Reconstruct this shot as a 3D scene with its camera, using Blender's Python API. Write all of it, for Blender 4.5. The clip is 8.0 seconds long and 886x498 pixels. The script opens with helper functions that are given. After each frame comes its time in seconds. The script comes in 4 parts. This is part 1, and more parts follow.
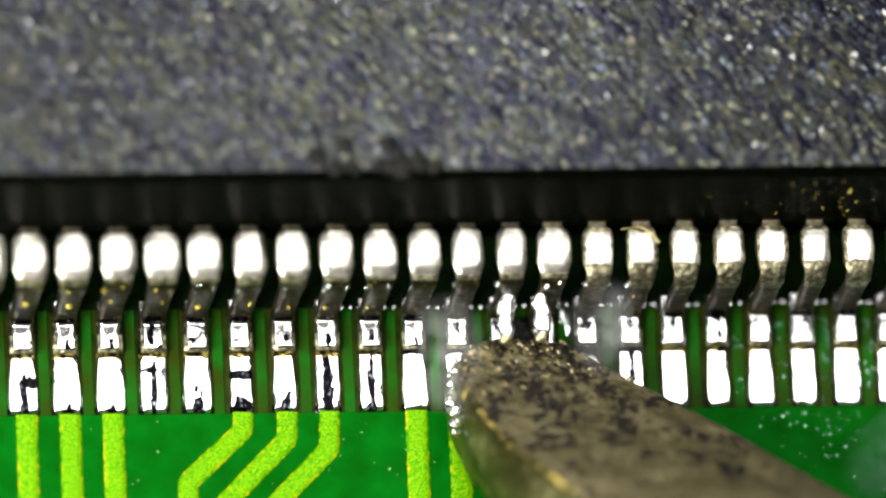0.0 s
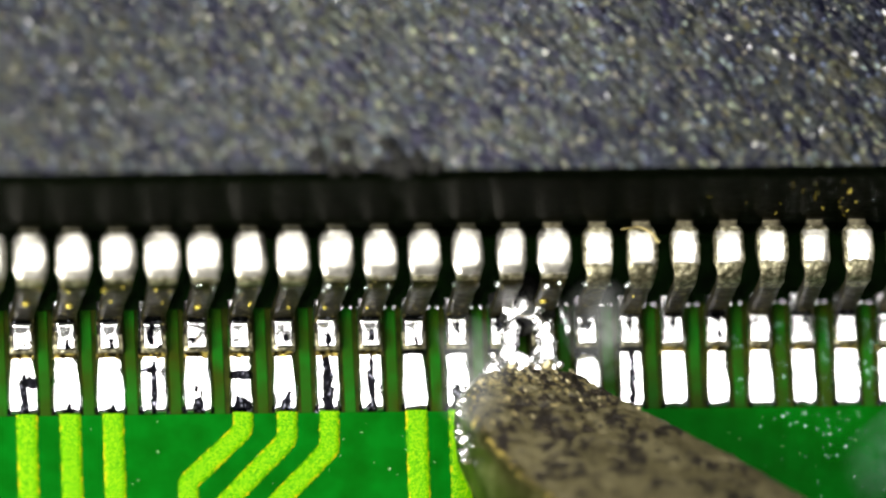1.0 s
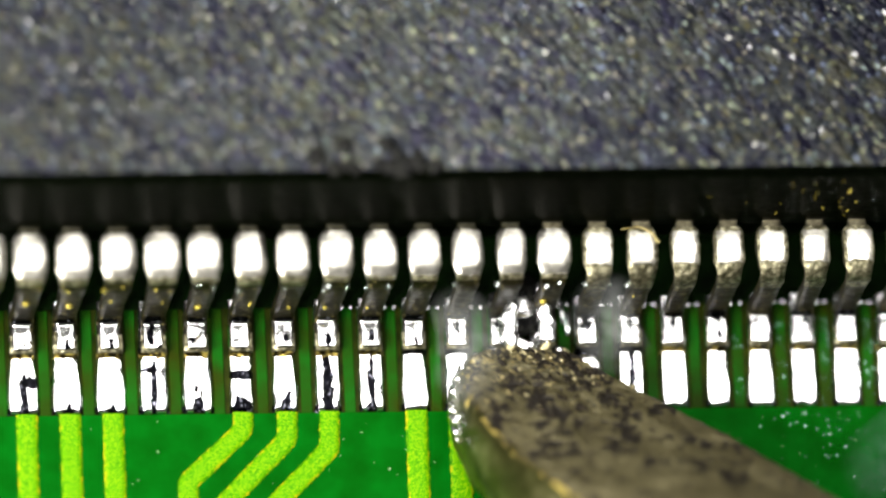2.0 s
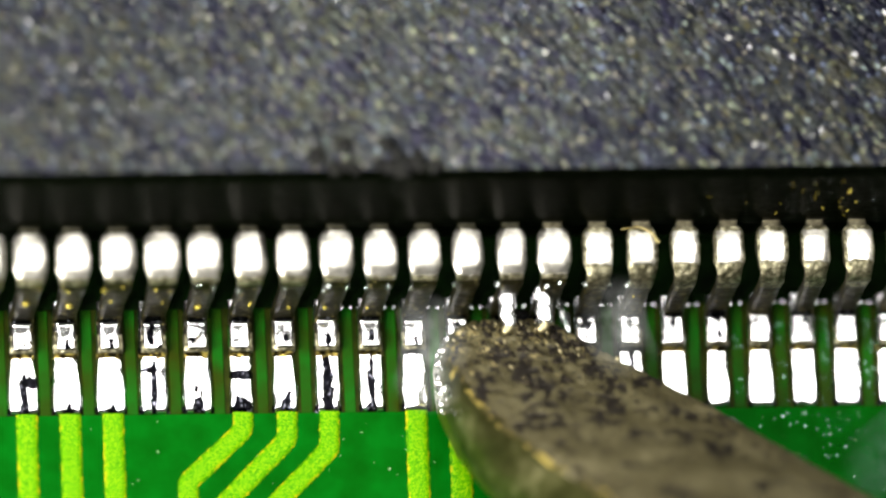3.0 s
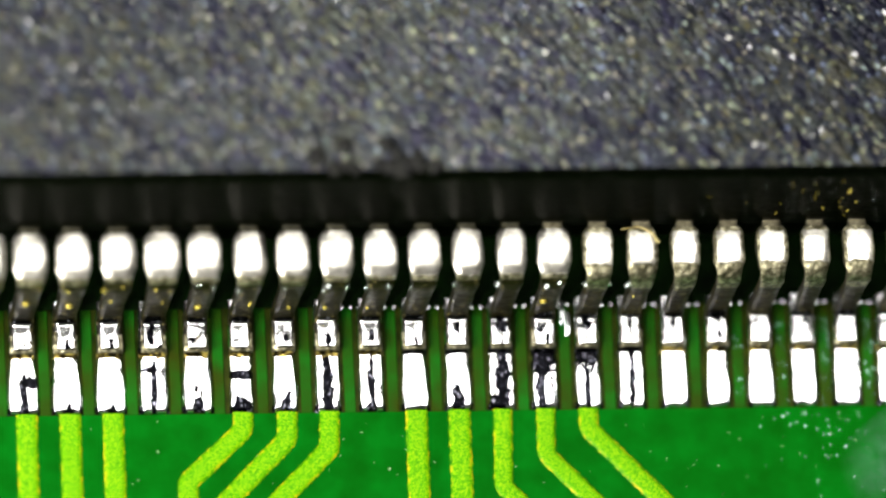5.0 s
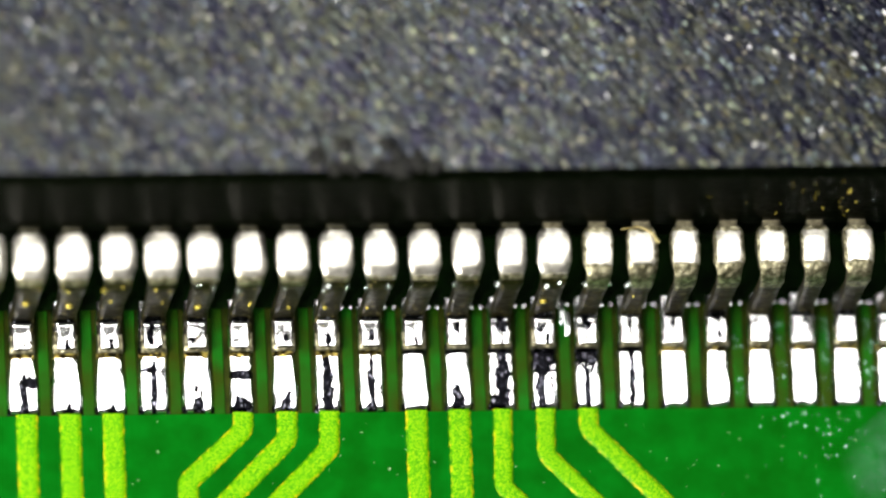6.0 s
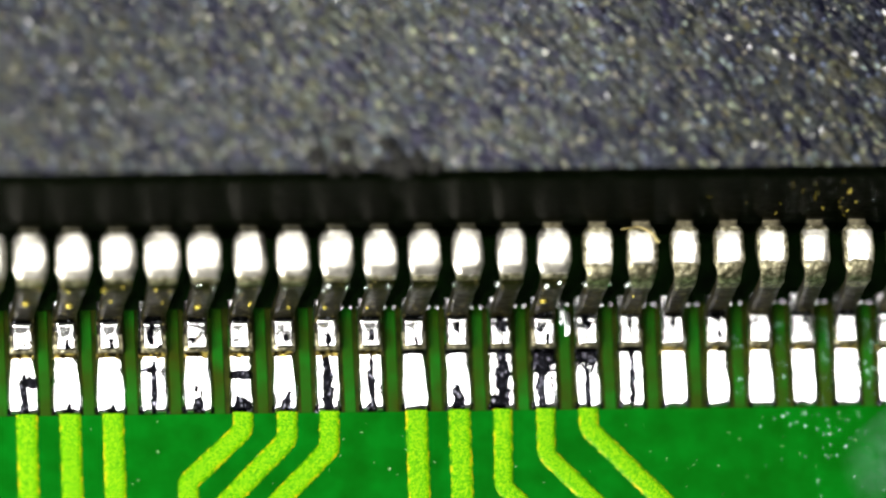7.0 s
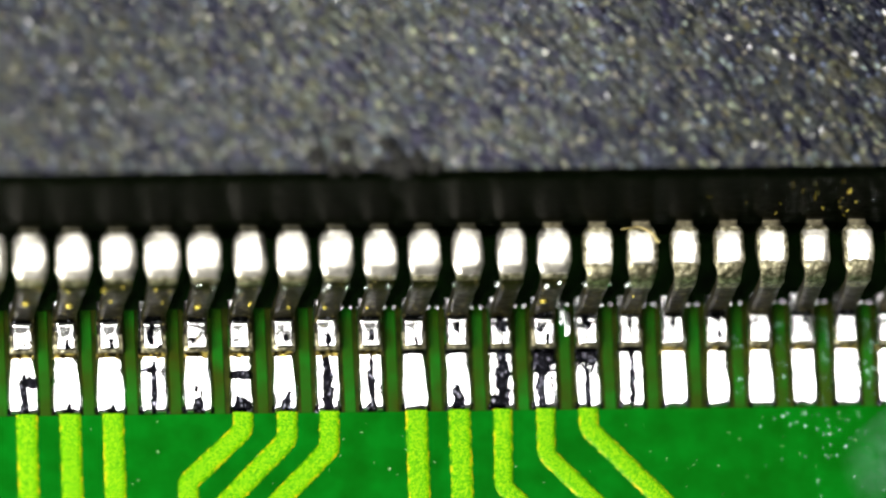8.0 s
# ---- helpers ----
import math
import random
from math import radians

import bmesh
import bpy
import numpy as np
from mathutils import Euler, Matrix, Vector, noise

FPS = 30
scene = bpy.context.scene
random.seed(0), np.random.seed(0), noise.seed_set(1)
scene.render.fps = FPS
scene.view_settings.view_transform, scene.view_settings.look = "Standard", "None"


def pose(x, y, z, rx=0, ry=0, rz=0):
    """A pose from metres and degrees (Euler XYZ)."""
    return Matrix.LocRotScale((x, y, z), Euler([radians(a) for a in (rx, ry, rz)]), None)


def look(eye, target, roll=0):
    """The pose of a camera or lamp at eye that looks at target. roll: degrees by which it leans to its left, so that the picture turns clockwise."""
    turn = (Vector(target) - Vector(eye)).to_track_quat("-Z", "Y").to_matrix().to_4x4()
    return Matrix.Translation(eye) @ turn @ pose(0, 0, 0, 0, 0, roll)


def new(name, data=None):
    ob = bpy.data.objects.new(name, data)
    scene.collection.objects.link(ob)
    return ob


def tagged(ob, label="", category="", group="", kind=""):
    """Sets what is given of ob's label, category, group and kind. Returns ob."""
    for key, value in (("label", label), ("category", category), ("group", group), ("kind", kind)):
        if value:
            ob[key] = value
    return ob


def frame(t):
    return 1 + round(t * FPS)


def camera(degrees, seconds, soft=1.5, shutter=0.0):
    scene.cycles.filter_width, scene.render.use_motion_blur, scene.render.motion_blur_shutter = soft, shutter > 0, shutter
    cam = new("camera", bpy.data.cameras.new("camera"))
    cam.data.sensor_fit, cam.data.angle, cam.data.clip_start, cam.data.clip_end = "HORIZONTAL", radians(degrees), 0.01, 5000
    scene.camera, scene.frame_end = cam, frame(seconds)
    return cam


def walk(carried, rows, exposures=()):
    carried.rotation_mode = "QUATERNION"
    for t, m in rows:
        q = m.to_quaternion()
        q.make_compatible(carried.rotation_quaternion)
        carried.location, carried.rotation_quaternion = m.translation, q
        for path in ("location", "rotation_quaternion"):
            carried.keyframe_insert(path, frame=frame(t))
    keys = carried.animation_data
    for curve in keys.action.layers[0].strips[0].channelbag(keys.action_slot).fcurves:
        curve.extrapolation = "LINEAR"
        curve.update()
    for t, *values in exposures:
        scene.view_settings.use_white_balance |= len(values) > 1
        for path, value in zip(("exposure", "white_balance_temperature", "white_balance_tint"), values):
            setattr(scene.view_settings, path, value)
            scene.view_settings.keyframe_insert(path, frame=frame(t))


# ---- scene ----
MM = 0.001                      # everything below is written in millimetres and scaled to metres

# camera: a stereo microscope's camera, standing still over the board
cam = camera(3.2209, 8.0, soft=2.5, shutter=0.5)
EYE = (-22.3061 * MM, -51.1149 * MM, 171.8902 * MM)
AIM = (-0.18699 * MM, -0.0789 * MM, 0.7 * MM)
VIEW = look(EYE, AIM, 21.7853)
walk(cam, [(0.0, VIEW), (8.0, VIEW)])
cam.data.dof.use_dof = True
cam.data.dof.focus_distance = 0.1799
cam.data.dof.aperture_fstop = 60.0

# ---- light: the microscope's round lamp above the board, a gooseneck lamp beside it, and a dim room ----
world = bpy.data.worlds.new("world")
scene.world = world
world.use_nodes = True
world.node_tree.nodes["Background"].inputs[0].default_value = (0.58, 0.60, 0.52, 1)
world.node_tree.nodes["Background"].inputs[1].default_value = 0.125

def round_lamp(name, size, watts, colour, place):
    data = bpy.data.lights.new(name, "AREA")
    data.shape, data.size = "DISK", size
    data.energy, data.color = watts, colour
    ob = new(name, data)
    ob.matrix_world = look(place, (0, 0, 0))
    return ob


round_lamp("microscope_lamp", 0.33, 2.4, (1.0, 0.98, 0.95), (0.015, 0.090, 0.388))
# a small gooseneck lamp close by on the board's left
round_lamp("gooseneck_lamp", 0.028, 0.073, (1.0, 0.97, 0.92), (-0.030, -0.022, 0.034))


# ---- materials ----
def nodes_of(name):
    m = bpy.data.materials.new(name)
    m.use_nodes = True
    nt = m.node_tree
    return m, nt, nt.nodes["Principled BSDF"]


def coords(nt, per_object=True):
    """Object-space position in metres, and a number of its own for each object."""
    tc = nt.nodes.new("ShaderNodeTexCoord")
    oi = nt.nodes.new("ShaderNodeObjectInfo")
    w = nt.nodes.new("ShaderNodeMath")
    w.operation = "MULTIPLY"
    nt.links.new(oi.outputs["Random"], w.inputs[0])
    w.inputs[1].default_value = 90.0 if per_object else 0.0
    return tc.outputs["Object"], w.outputs[0]


def grain(nt, pos, w, per_mm, detail=2.0, rough=0.5):
    n = nt.nodes.new("ShaderNodeTexNoise")
    n.noise_dimensions = "4D"
    n.inputs["Scale"].default_value = per_mm * 1000.0
    n.inputs["Detail"].default_value = detail
    n.inputs["Roughness"].default_value = rough
    nt.links.new(pos, n.inputs["Vector"])
    nt.links.new(w, n.inputs["W"])
    return n.outputs["Fac"]


def ramp(nt, fac, stops):
    r = nt.nodes.new("ShaderNodeValToRGB")
    el = r.color_ramp.elements
    while len(el) < len(stops):
        el.new(0.5)
    for e, (p, c) in zip(el, stops):
        e.position, e.color = p, (*c, 1)
    nt.links.new(fac, r.inputs[0])
    return r.outputs["Color"]


def bump(nt, fac, um, strength=1.0, normal=None):
    b = nt.nodes.new("ShaderNodeBump")
    b.inputs["Strength"].default_value = strength
    b.inputs["Distance"].default_value = um * 1e-6
    nt.links.new(fac, b.inputs["Height"])
    if normal is not None:
        nt.links.new(normal, b.inputs["Normal"])
    return b.outputs["Normal"]


def surface(name, stops, colour_mm, rough, metal=0.0, spec=0.5, bumps=(), rough_var=0.0, detail=3.0):
    m, nt, p = nodes_of(name)
    pos, w = coords(nt)
    g = grain(nt, pos, w, colour_mm, detail)
    nt.links.new(ramp(nt, g, stops), p.inputs["Base Color"])
    p.inputs["Metallic"].default_value = metal
    p.inputs["Specular IOR Level"].default_value = spec
    p.inputs["Roughness"].default_value = rough
    if rough_var:
        mr = nt.nodes.new("ShaderNodeMapRange")
        nt.links.new(g, mr.inputs["Value"])
        mr.inputs["From Min"].default_value, mr.inputs["From Max"].default_value = 0.3, 0.7
        mr.inputs["To Min"].default_value, mr.inputs["To Max"].default_value = rough - rough_var, rough + rough_var
        nt.links.new(mr.outputs[0], p.inputs["Roughness"])
    n = None
    for per_mm, um in bumps:
        n = bump(nt, grain(nt, pos, w, per_mm, 2.0), um, 1.0, n)
    if n is not None:
        nt.links.new(n, p.inputs["Normal"])
    return m


def epoxy_material():
    """Moulding compound: pebbly dark resin with glassy filler grains that catch the lamp, light falloff along x painted
    in.
    """
    m, nt, p = nodes_of("black_epoxy")
    pos, w = coords(nt, False)

    def mixed(fac, a, b):
        k = nt.nodes.new("ShaderNodeMix")
        k.data_type = "RGBA"
        for value, socket in ((fac, k.inputs[0]), (a, k.inputs[6]), (b, k.inputs[7])):
            nt.links.new(value, socket)
        return k.outputs[2]

    def times(a, b):
        k = nt.nodes.new("ShaderNodeMath")
        k.operation = "MULTIPLY"
        nt.links.new(a, k.inputs[0])
        nt.links.new(b, k.inputs[1])
        return k.outputs[0]

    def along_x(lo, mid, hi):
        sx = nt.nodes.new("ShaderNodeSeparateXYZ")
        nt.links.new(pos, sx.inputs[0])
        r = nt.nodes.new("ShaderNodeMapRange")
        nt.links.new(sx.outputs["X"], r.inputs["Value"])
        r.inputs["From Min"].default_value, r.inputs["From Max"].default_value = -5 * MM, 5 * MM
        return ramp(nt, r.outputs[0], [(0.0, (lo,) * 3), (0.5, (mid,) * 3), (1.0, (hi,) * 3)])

    # the grain lies a little smeared along one diagonal
    turn = nt.nodes.new("ShaderNodeMapping")
    turn.vector_type = "TEXTURE"
    turn.inputs["Rotation"].default_value = (0, 0, radians(-48))
    turn.inputs["Scale"].default_value = (1.5, 0.8, 1.0)
    nt.links.new(pos, turn.inputs["Vector"])
    warp = nt.nodes.new("ShaderNodeTexNoise")
    warp.inputs["Scale"].default_value = 9000.0
    nt.links.new(pos, warp.inputs["Vector"])
    push = nt.nodes.new("ShaderNodeVectorMath")
    push.operation = "MULTIPLY_ADD"
    push.inputs[1].default_value = (0.09 * MM, 0.09 * MM, 0.0)
    nt.links.new(warp.outputs["Color"], push.inputs[0])
    nt.links.new(turn.outputs[0], push.inputs[2])
    lie = push.outputs[0]

    def cells(per_mm):
        v = nt.nodes.new("ShaderNodeTexVoronoi")
        v.feature = "SMOOTH_F1"
        v.inputs["Scale"].default_value = per_mm * 1000.0
        v.inputs["Smoothness"].default_value = 0.35
        nt.links.new(lie, v.inputs["Vector"])
        c = nt.nodes.new("ShaderNodeSeparateColor")
        nt.links.new(v.outputs["Color"], c.inputs[0])
        return v.outputs["Distance"], c.outputs

    dist, hue = cells(9.0)
    fine, spark = cells(17.0)
    pebble = ramp(nt, hue[0], [(0.15, (0.0016, 0.0016, 0.007)), (0.4, (0.003, 0.0036, 0.010)), (0.6, (0.006, 0.008, 0.010)), (0.85, (0.024, 0.024, 0.016))])
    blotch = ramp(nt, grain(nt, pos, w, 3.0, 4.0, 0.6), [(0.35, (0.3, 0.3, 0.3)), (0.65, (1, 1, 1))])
    lit_tone = ramp(nt, hue[1], [(0.1, (0.035, 0.033, 0.058)), (0.5, (0.048, 0.055, 0.064)), (0.9, (0.074, 0.080, 0.062))])
    # light falling off along x is painted here as a paler base
    base = mixed(times(blotch, along_x(0.48, 0.8, 0.0)), pebble, lit_tone)
    # glassy grains
    glint = times(ramp(nt, spark[0], [(0.66, (0, 0, 0)), (0.92, (1, 1, 1))]), ramp(nt, fine, [(0.25, (1, 1, 1)), (0.6, (0, 0, 0))]))
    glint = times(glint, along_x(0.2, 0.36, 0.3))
    tint = ramp(nt, spark[1], [(0.1, (0.33, 0.40, 0.62)), (0.4, (0.42, 0.54, 0.46)), (0.7, (0.60, 0.62, 0.32)), (0.95, (0.56, 0.50, 0.36))])
    nt.links.new(mixed(glint, base, tint), p.inputs["Base Color"])
    nt.links.new(glint, p.inputs["Metallic"])
    p.inputs["Roughness"].default_value = 0.3
    p.inputs["Specular IOR Level"].default_value = 0.10
    n = bump(nt, dist, -80.0)
    n = bump(nt, fine, -22.0, 1.0, n)
    n = bump(nt, grain(nt, lie, w, 5.0, 3.0, 0.6), 90.0, 1.0, n)
    nt.links.new(n, p.inputs["Normal"])
    return m


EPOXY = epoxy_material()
# same resin as the top, the side wall's shade painted in as near black
EPOXY_SHADED = surface("shaded_epoxy_side", [(0.3, (0.0002, 0.0004, 0.0001)), (0.7, (0.0008, 0.0013, 0.0004))],
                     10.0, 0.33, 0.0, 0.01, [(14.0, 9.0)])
# necks mirror the dark chip; that reflection is painted into both colours
NECK_SHADE = surface("shaded_lead_neck", [(0.3, (0.012, 0.011, 0.006)), (0.7, (0.04, 0.037, 0.02))], 14.0, 0.5, 0.6, 0.4, [(16.0, 8.0)])
STUB = surface("bare_lead_neck", [(0.3, (0.067, 0.05695, 0.0335)), (0.7, (0.1876, 0.1675, 0.1072))], 14.0, 0.5, 0.8, 0.5, [(16.0, 8.0)])
def lead_material(name, neck, bend, flank):
    """Tinned lead, bright on top, dull and brownish past a ragged edge at its neck, its bend and its flanks (mm)."""
    m, nt, p = nodes_of(name)
    pos, w = coords(nt)
    ragged = grain(nt, pos, w, 14.0, 4.0, 0.65)
    sep = nt.nodes.new("ShaderNodeSeparateXYZ")
    nt.links.new(pos, sep.inputs[0])
    ax = nt.nodes.new("ShaderNodeMath")
    ax.operation = "ABSOLUTE"
    nt.links.new(sep.outputs["X"], ax.inputs[0])

    def past(value, edge, soft):
        r = nt.nodes.new("ShaderNodeMapRange")
        nt.links.new(value, r.inputs["Value"])
        r.inputs["From Min"].default_value, r.inputs["From Max"].default_value = (edge - soft) * MM, (edge + soft) * MM
        return r.outputs[0]

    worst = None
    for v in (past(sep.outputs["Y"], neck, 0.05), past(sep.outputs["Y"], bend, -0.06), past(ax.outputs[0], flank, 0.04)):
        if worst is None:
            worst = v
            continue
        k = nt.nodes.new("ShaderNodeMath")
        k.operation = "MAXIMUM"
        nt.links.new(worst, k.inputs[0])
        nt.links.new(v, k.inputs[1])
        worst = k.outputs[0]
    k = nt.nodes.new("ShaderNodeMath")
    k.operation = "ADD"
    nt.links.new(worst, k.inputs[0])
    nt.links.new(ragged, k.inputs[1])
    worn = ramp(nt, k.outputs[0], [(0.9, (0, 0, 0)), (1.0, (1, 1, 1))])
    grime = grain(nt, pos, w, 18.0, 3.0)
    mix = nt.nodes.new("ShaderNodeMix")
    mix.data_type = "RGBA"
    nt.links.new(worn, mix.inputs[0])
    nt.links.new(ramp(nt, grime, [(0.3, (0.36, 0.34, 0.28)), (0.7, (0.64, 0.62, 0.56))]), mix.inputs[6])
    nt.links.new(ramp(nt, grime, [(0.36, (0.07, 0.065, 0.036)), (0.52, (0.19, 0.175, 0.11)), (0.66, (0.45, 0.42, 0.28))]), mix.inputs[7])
    nt.links.new(mix.outputs[2], p.inputs["Base Color"])
    p.inputs["Metallic"].default_value = 1.0
    p.inputs["Roughness"].default_value = 0.35
    rough = nt.nodes.new("ShaderNodeMapRange")
    nt.links.new(worn, rough.inputs["Value"])
    rough.inputs["To Min"].default_value, rough.inputs["To Max"].default_value = 0.32, 0.46
    nt.links.new(rough.outputs[0], p.inputs["Roughness"])
    lump = nt.nodes.new("ShaderNodeMath")
    lump.operation = "MULTIPLY"
    nt.links.new(worn, lump.inputs[0])
    nt.links.new(grain(nt, pos, w, 13.0, 3.0), lump.inputs[1])
    n = bump(nt, grain(nt, pos, w, 7.0, 2.0), 6.0)
    n = bump(nt, lump.outputs[0], 26.0, 1.0, n)
    nt.links.new(n, p.inputs["Normal"])
    return m


TINNED = lead_material("tinned_lead", -0.05, -0.60, 0.22)
WORN = lead_material("worn_tinned_lead", -0.12, -0.50, 0.148)
# flux brown, blackened further to paint in the shade of the upright legs
STAINED_SHADE = surface("browned_shaded_lead", [(0.45, (0.0035, 0.0032, 0.001)), (0.6, (0.011, 0.0095, 0.003)), (0.70, (0.17, 0.145, 0.055))], 22.0, 0.34, 0.0, 0.1,
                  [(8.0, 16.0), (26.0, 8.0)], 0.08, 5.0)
SOLDER = surface("solder", [(0.3, (0.8, 0.8, 0.8)), (0.7, (0.92, 0.92, 0.92))], 6.0, 0.17, 1.0, 0.5,
                 [(6.0, 6.0), (22.0, 2.0)], 0.06)
MOLTEN = surface("molten_solder", [(0.3, (0.8, 0.8, 0.8)), (0.7, (0.93, 0.93, 0.93))], 4.0, 0.27, 1.0, 0.5, [(7.0, 3.0)])
MASK = surface("green_solder_mask", [(0.32, (0, 0.050, 0.0005)), (0.5, (0, 0.063, 0.0013)), (0.68, (0, 0.079, 0.0024))],
               3.0, 0.6, 0.0, 0.015, [(12.0, 2.5)], 0.0, 7.0)
DAM = surface("green_mask_dam", [(0.3, (0.014, 0.022, 0)), (0.5, (0.007, 0.042, 0.001)), (0.7, (0.003, 0.074, 0.003))], 2.0, 0.55, 0.0, 0.03, [(12.0, 4.0)])
LAMINATE = surface("bare_laminate", [(0.3, (0.005, 0.009, 0.0007)), (0.7, (0.018, 0.024, 0.002))], 8.0, 0.6, 0.0, 0.03, [(16.0, 6.0)])
# green mask beneath the chip, with the chip's shade painted into its colour
UNDER = surface("shaded_board", [(0.3, (0.0008, 0.0035, 0.0003)), (0.7, (0.0025, 0.011, 0.001))], 5.0, 0.6, 0.0, 0.03, [(16.0, 6.0)])
TRACE = surface("masked_copper_trace", [(0.38, (0.028, 0.16, 0)), (0.5, (0.072, 0.25, 0)), (0.62, (0.18, 0.31, 0.001))],
                58.0, 0.5, 0.0, 0.04, [(60.0, 6.0), (9.0, 8.0)])
TRACE_EDGE = surface("thin_mask_over_copper", [(0.35, (0.0201, 0.1273, 0)), (0.5, (0.0804, 0.2211, 0)), (0.64, (0.3216, 0.2814, 0.00335))], 14.0, 0.45, 0.0, 0.08, [(26.0, 12.0)])
# solder with its dark reflections and crease shade painted into the colour
DARK_SOLDER = surface("dark_painted_solder", [(0.42, (0.0012, 0.0012, 0.0016)), (0.60, (0.004, 0.004, 0.006)), (0.70, (0.36, 0.36, 0.44))], 24.0, 0.34, 0.95, 0.1,
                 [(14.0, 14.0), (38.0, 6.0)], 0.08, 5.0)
BROWNED = surface("amber_fouled_solder", [(0.4, (0.01, 0.008, 0.002)), (0.52, (0.07, 0.05, 0.012)), (0.62, (0.75, 0.58, 0.14))], 17.0, 0.3, 0.85, 0.5,
                  [(13.0, 26.0)], 0.08)
BENCH = surface("bench_mat", [(0.3, (0.04, 0.05, 0.06)), (0.7, (0.06, 0.07, 0.08))], 0.5, 0.7, 0.0, 0.2, [(2.0, 20.0)])
SPATTER = surface("solder_spatter", [(0.3, (0.75, 0.85, 0.8)), (0.7, (0.9, 0.95, 0.92))], 9.0, 0.12, 0.9, 0.5)


def tip_material():
    """Oxidised iron plating: smooth taupe, with black crust in clusters and brassy flakes near the working end."""
    m, nt, p = nodes_of("oxidised_iron_tip")
    pos, w = coords(nt, False)

    def mixed(fac, a, colour):
        k = nt.nodes.new("ShaderNodeMix")
        k.data_type = "RGBA"
        nt.links.new(fac, k.inputs[0])
        nt.links.new(a, k.inputs[6])
        k.inputs[7].default_value = (*colour, 1)
        return k.outputs[2]

    def plus(a, b):
        k = nt.nodes.new("ShaderNodeMath")
        nt.links.new(a, k.inputs[0])
        nt.links.new(b, k.inputs[1])
        return k.outputs[0]

    sx = nt.nodes.new("ShaderNodeSeparateXYZ")
    nt.links.new(pos, sx.inputs[0])

    def along(y0, y1, lo, hi):
        r = nt.nodes.new("ShaderNodeMapRange")
        nt.links.new(sx.outputs["Y"], r.inputs["Value"])
        r.inputs["From Min"].default_value, r.inputs["From Max"].default_value = y0 * MM, y1 * MM
        r.inputs["To Min"].default_value, r.inputs["To Max"].default_value = lo, hi
        return r.outputs[0]

    base = ramp(nt, grain(nt, pos, w, 1.6, 5.0, 0.6), [(0.32, (0.046, 0.038, 0.015)), (0.5, (0.080, 0.068, 0.030)), (0.68, (0.132, 0.115, 0.058))])
    # crust: blotches in a belt behind the working end, broken up finely
    clump = grain(nt, pos, w, 2.2, 3.0, 0.6)
    fine = grain(nt, pos, w, 8.0, 4.0, 0.6)
    half = nt.nodes.new("ShaderNodeMath")
    half.operation = "MULTIPLY_ADD"
    nt.links.new(clump, half.inputs[0])
    half.inputs[1].default_value = 0.9
    nt.links.new(fine, half.inputs[2])
    level = plus(half.outputs[0], along(-2.6, 0.0, -0.055, 0.05))
    speck = ramp(nt, level, [(0.995, (0, 0, 0)), (1.04, (1, 1, 1))])
    col = mixed(speck, base, (0.012, 0.009, 0.006))
    flake = ramp(nt, plus(grain(nt, pos, w, 11.0, 4.0, 0.65), along(-1.5, 0.0, -0.12, 0.10)), [(0.60, (0, 0, 0)), (0.65, (1, 1, 1))])
    col = mixed(flake, col, (0.60, 0.50, 0.24))
    nt.links.new(col, p.inputs["Base Color"])
    metal = nt.nodes.new("ShaderNodeMapRange")
    nt.links.new(flake, metal.inputs["Value"])
    metal.inputs["To Min"].default_value, metal.inputs["To Max"].default_value = 0.15, 1.0
    nt.links.new(metal.outputs[0], p.inputs["Metallic"])
    p.inputs["Roughness"].default_value = 0.5
    n = bump(nt, level, -60.0)
    n = bump(nt, grain(nt, pos, w, 20.0, 2.0), 8.0, 1.0, n)
    nt.links.new(n, p.inputs["Normal"])
    return m


TIP = tip_material()
TIP_SIDE = surface("wetted_tip_side", [(0.35, (0.075, 0.078, 0.022)), (0.55, (0.125, 0.125, 0.040)), (0.74, (0.30, 0.28, 0.13))], 3.0, 0.34, 0.9, 0.5,
                   [(4.0, 3.5), (17.0, 4.0)], 0.08)
TIP_CREASE = surface("brassy_tip_crease", [(0.44, (0.085, 0.075, 0.032)), (0.52, (0.20, 0.165, 0.055)), (0.62, (0.80, 0.62, 0.16))], 7.0, 0.36, 0.8, 0.5,
                     [(6.0, 8.0), (22.0, 8.0)], 0.08)


# ---- mesh helpers ----
def mesh_from(name, verts, faces, material, smooth=True):
    me = bpy.data.meshes.new(name)
    me.from_pydata([(x * MM, y * MM, z * MM) for x, y, z in verts], [], faces)
    me.materials.append(material)
    if smooth:
        me.polygons.foreach_set("use_smooth", [True] * len(me.polygons))
    me.update()
    return me


def part(name, me, parent=None, label=""):
    ob = new(name, me)
    if parent is not None:
        ob.parent = parent
    return tagged(ob, label)


def at(ob, x, y, z=0.0, rz=0.0):
    ob.matrix_basis = pose(x * MM, y * MM, z * MM, 0, 0, rz)
    return ob


def box_mesh(name, x0, x1, y0, y1, z0, z1, material, bevel=0.0, segs=2):
    bm = bmesh.new()
    bmesh.ops.create_cube(bm, size=1.0)
    for v in bm.verts:
        v.co = Vector(((x0 + x1) / 2 + v.co.x * (x1 - x0), (y0 + y1) / 2 + v.co.y * (y1 - y0), (z0 + z1) / 2 + v.co.z * (z1 - z0)))
    if bevel:
        bmesh.ops.bevel(bm, geom=bm.edges[:], offset=bevel, segments=segs, profile=0.5, affect="EDGES", clamp_overlap=True)
    bmesh.ops.scale(bm, vec=(MM, MM, MM), verts=bm.verts)
    me = bpy.data.meshes.new(name)
    bm.to_mesh(me)
    bm.free()
    me.materials.append(material)
    return me


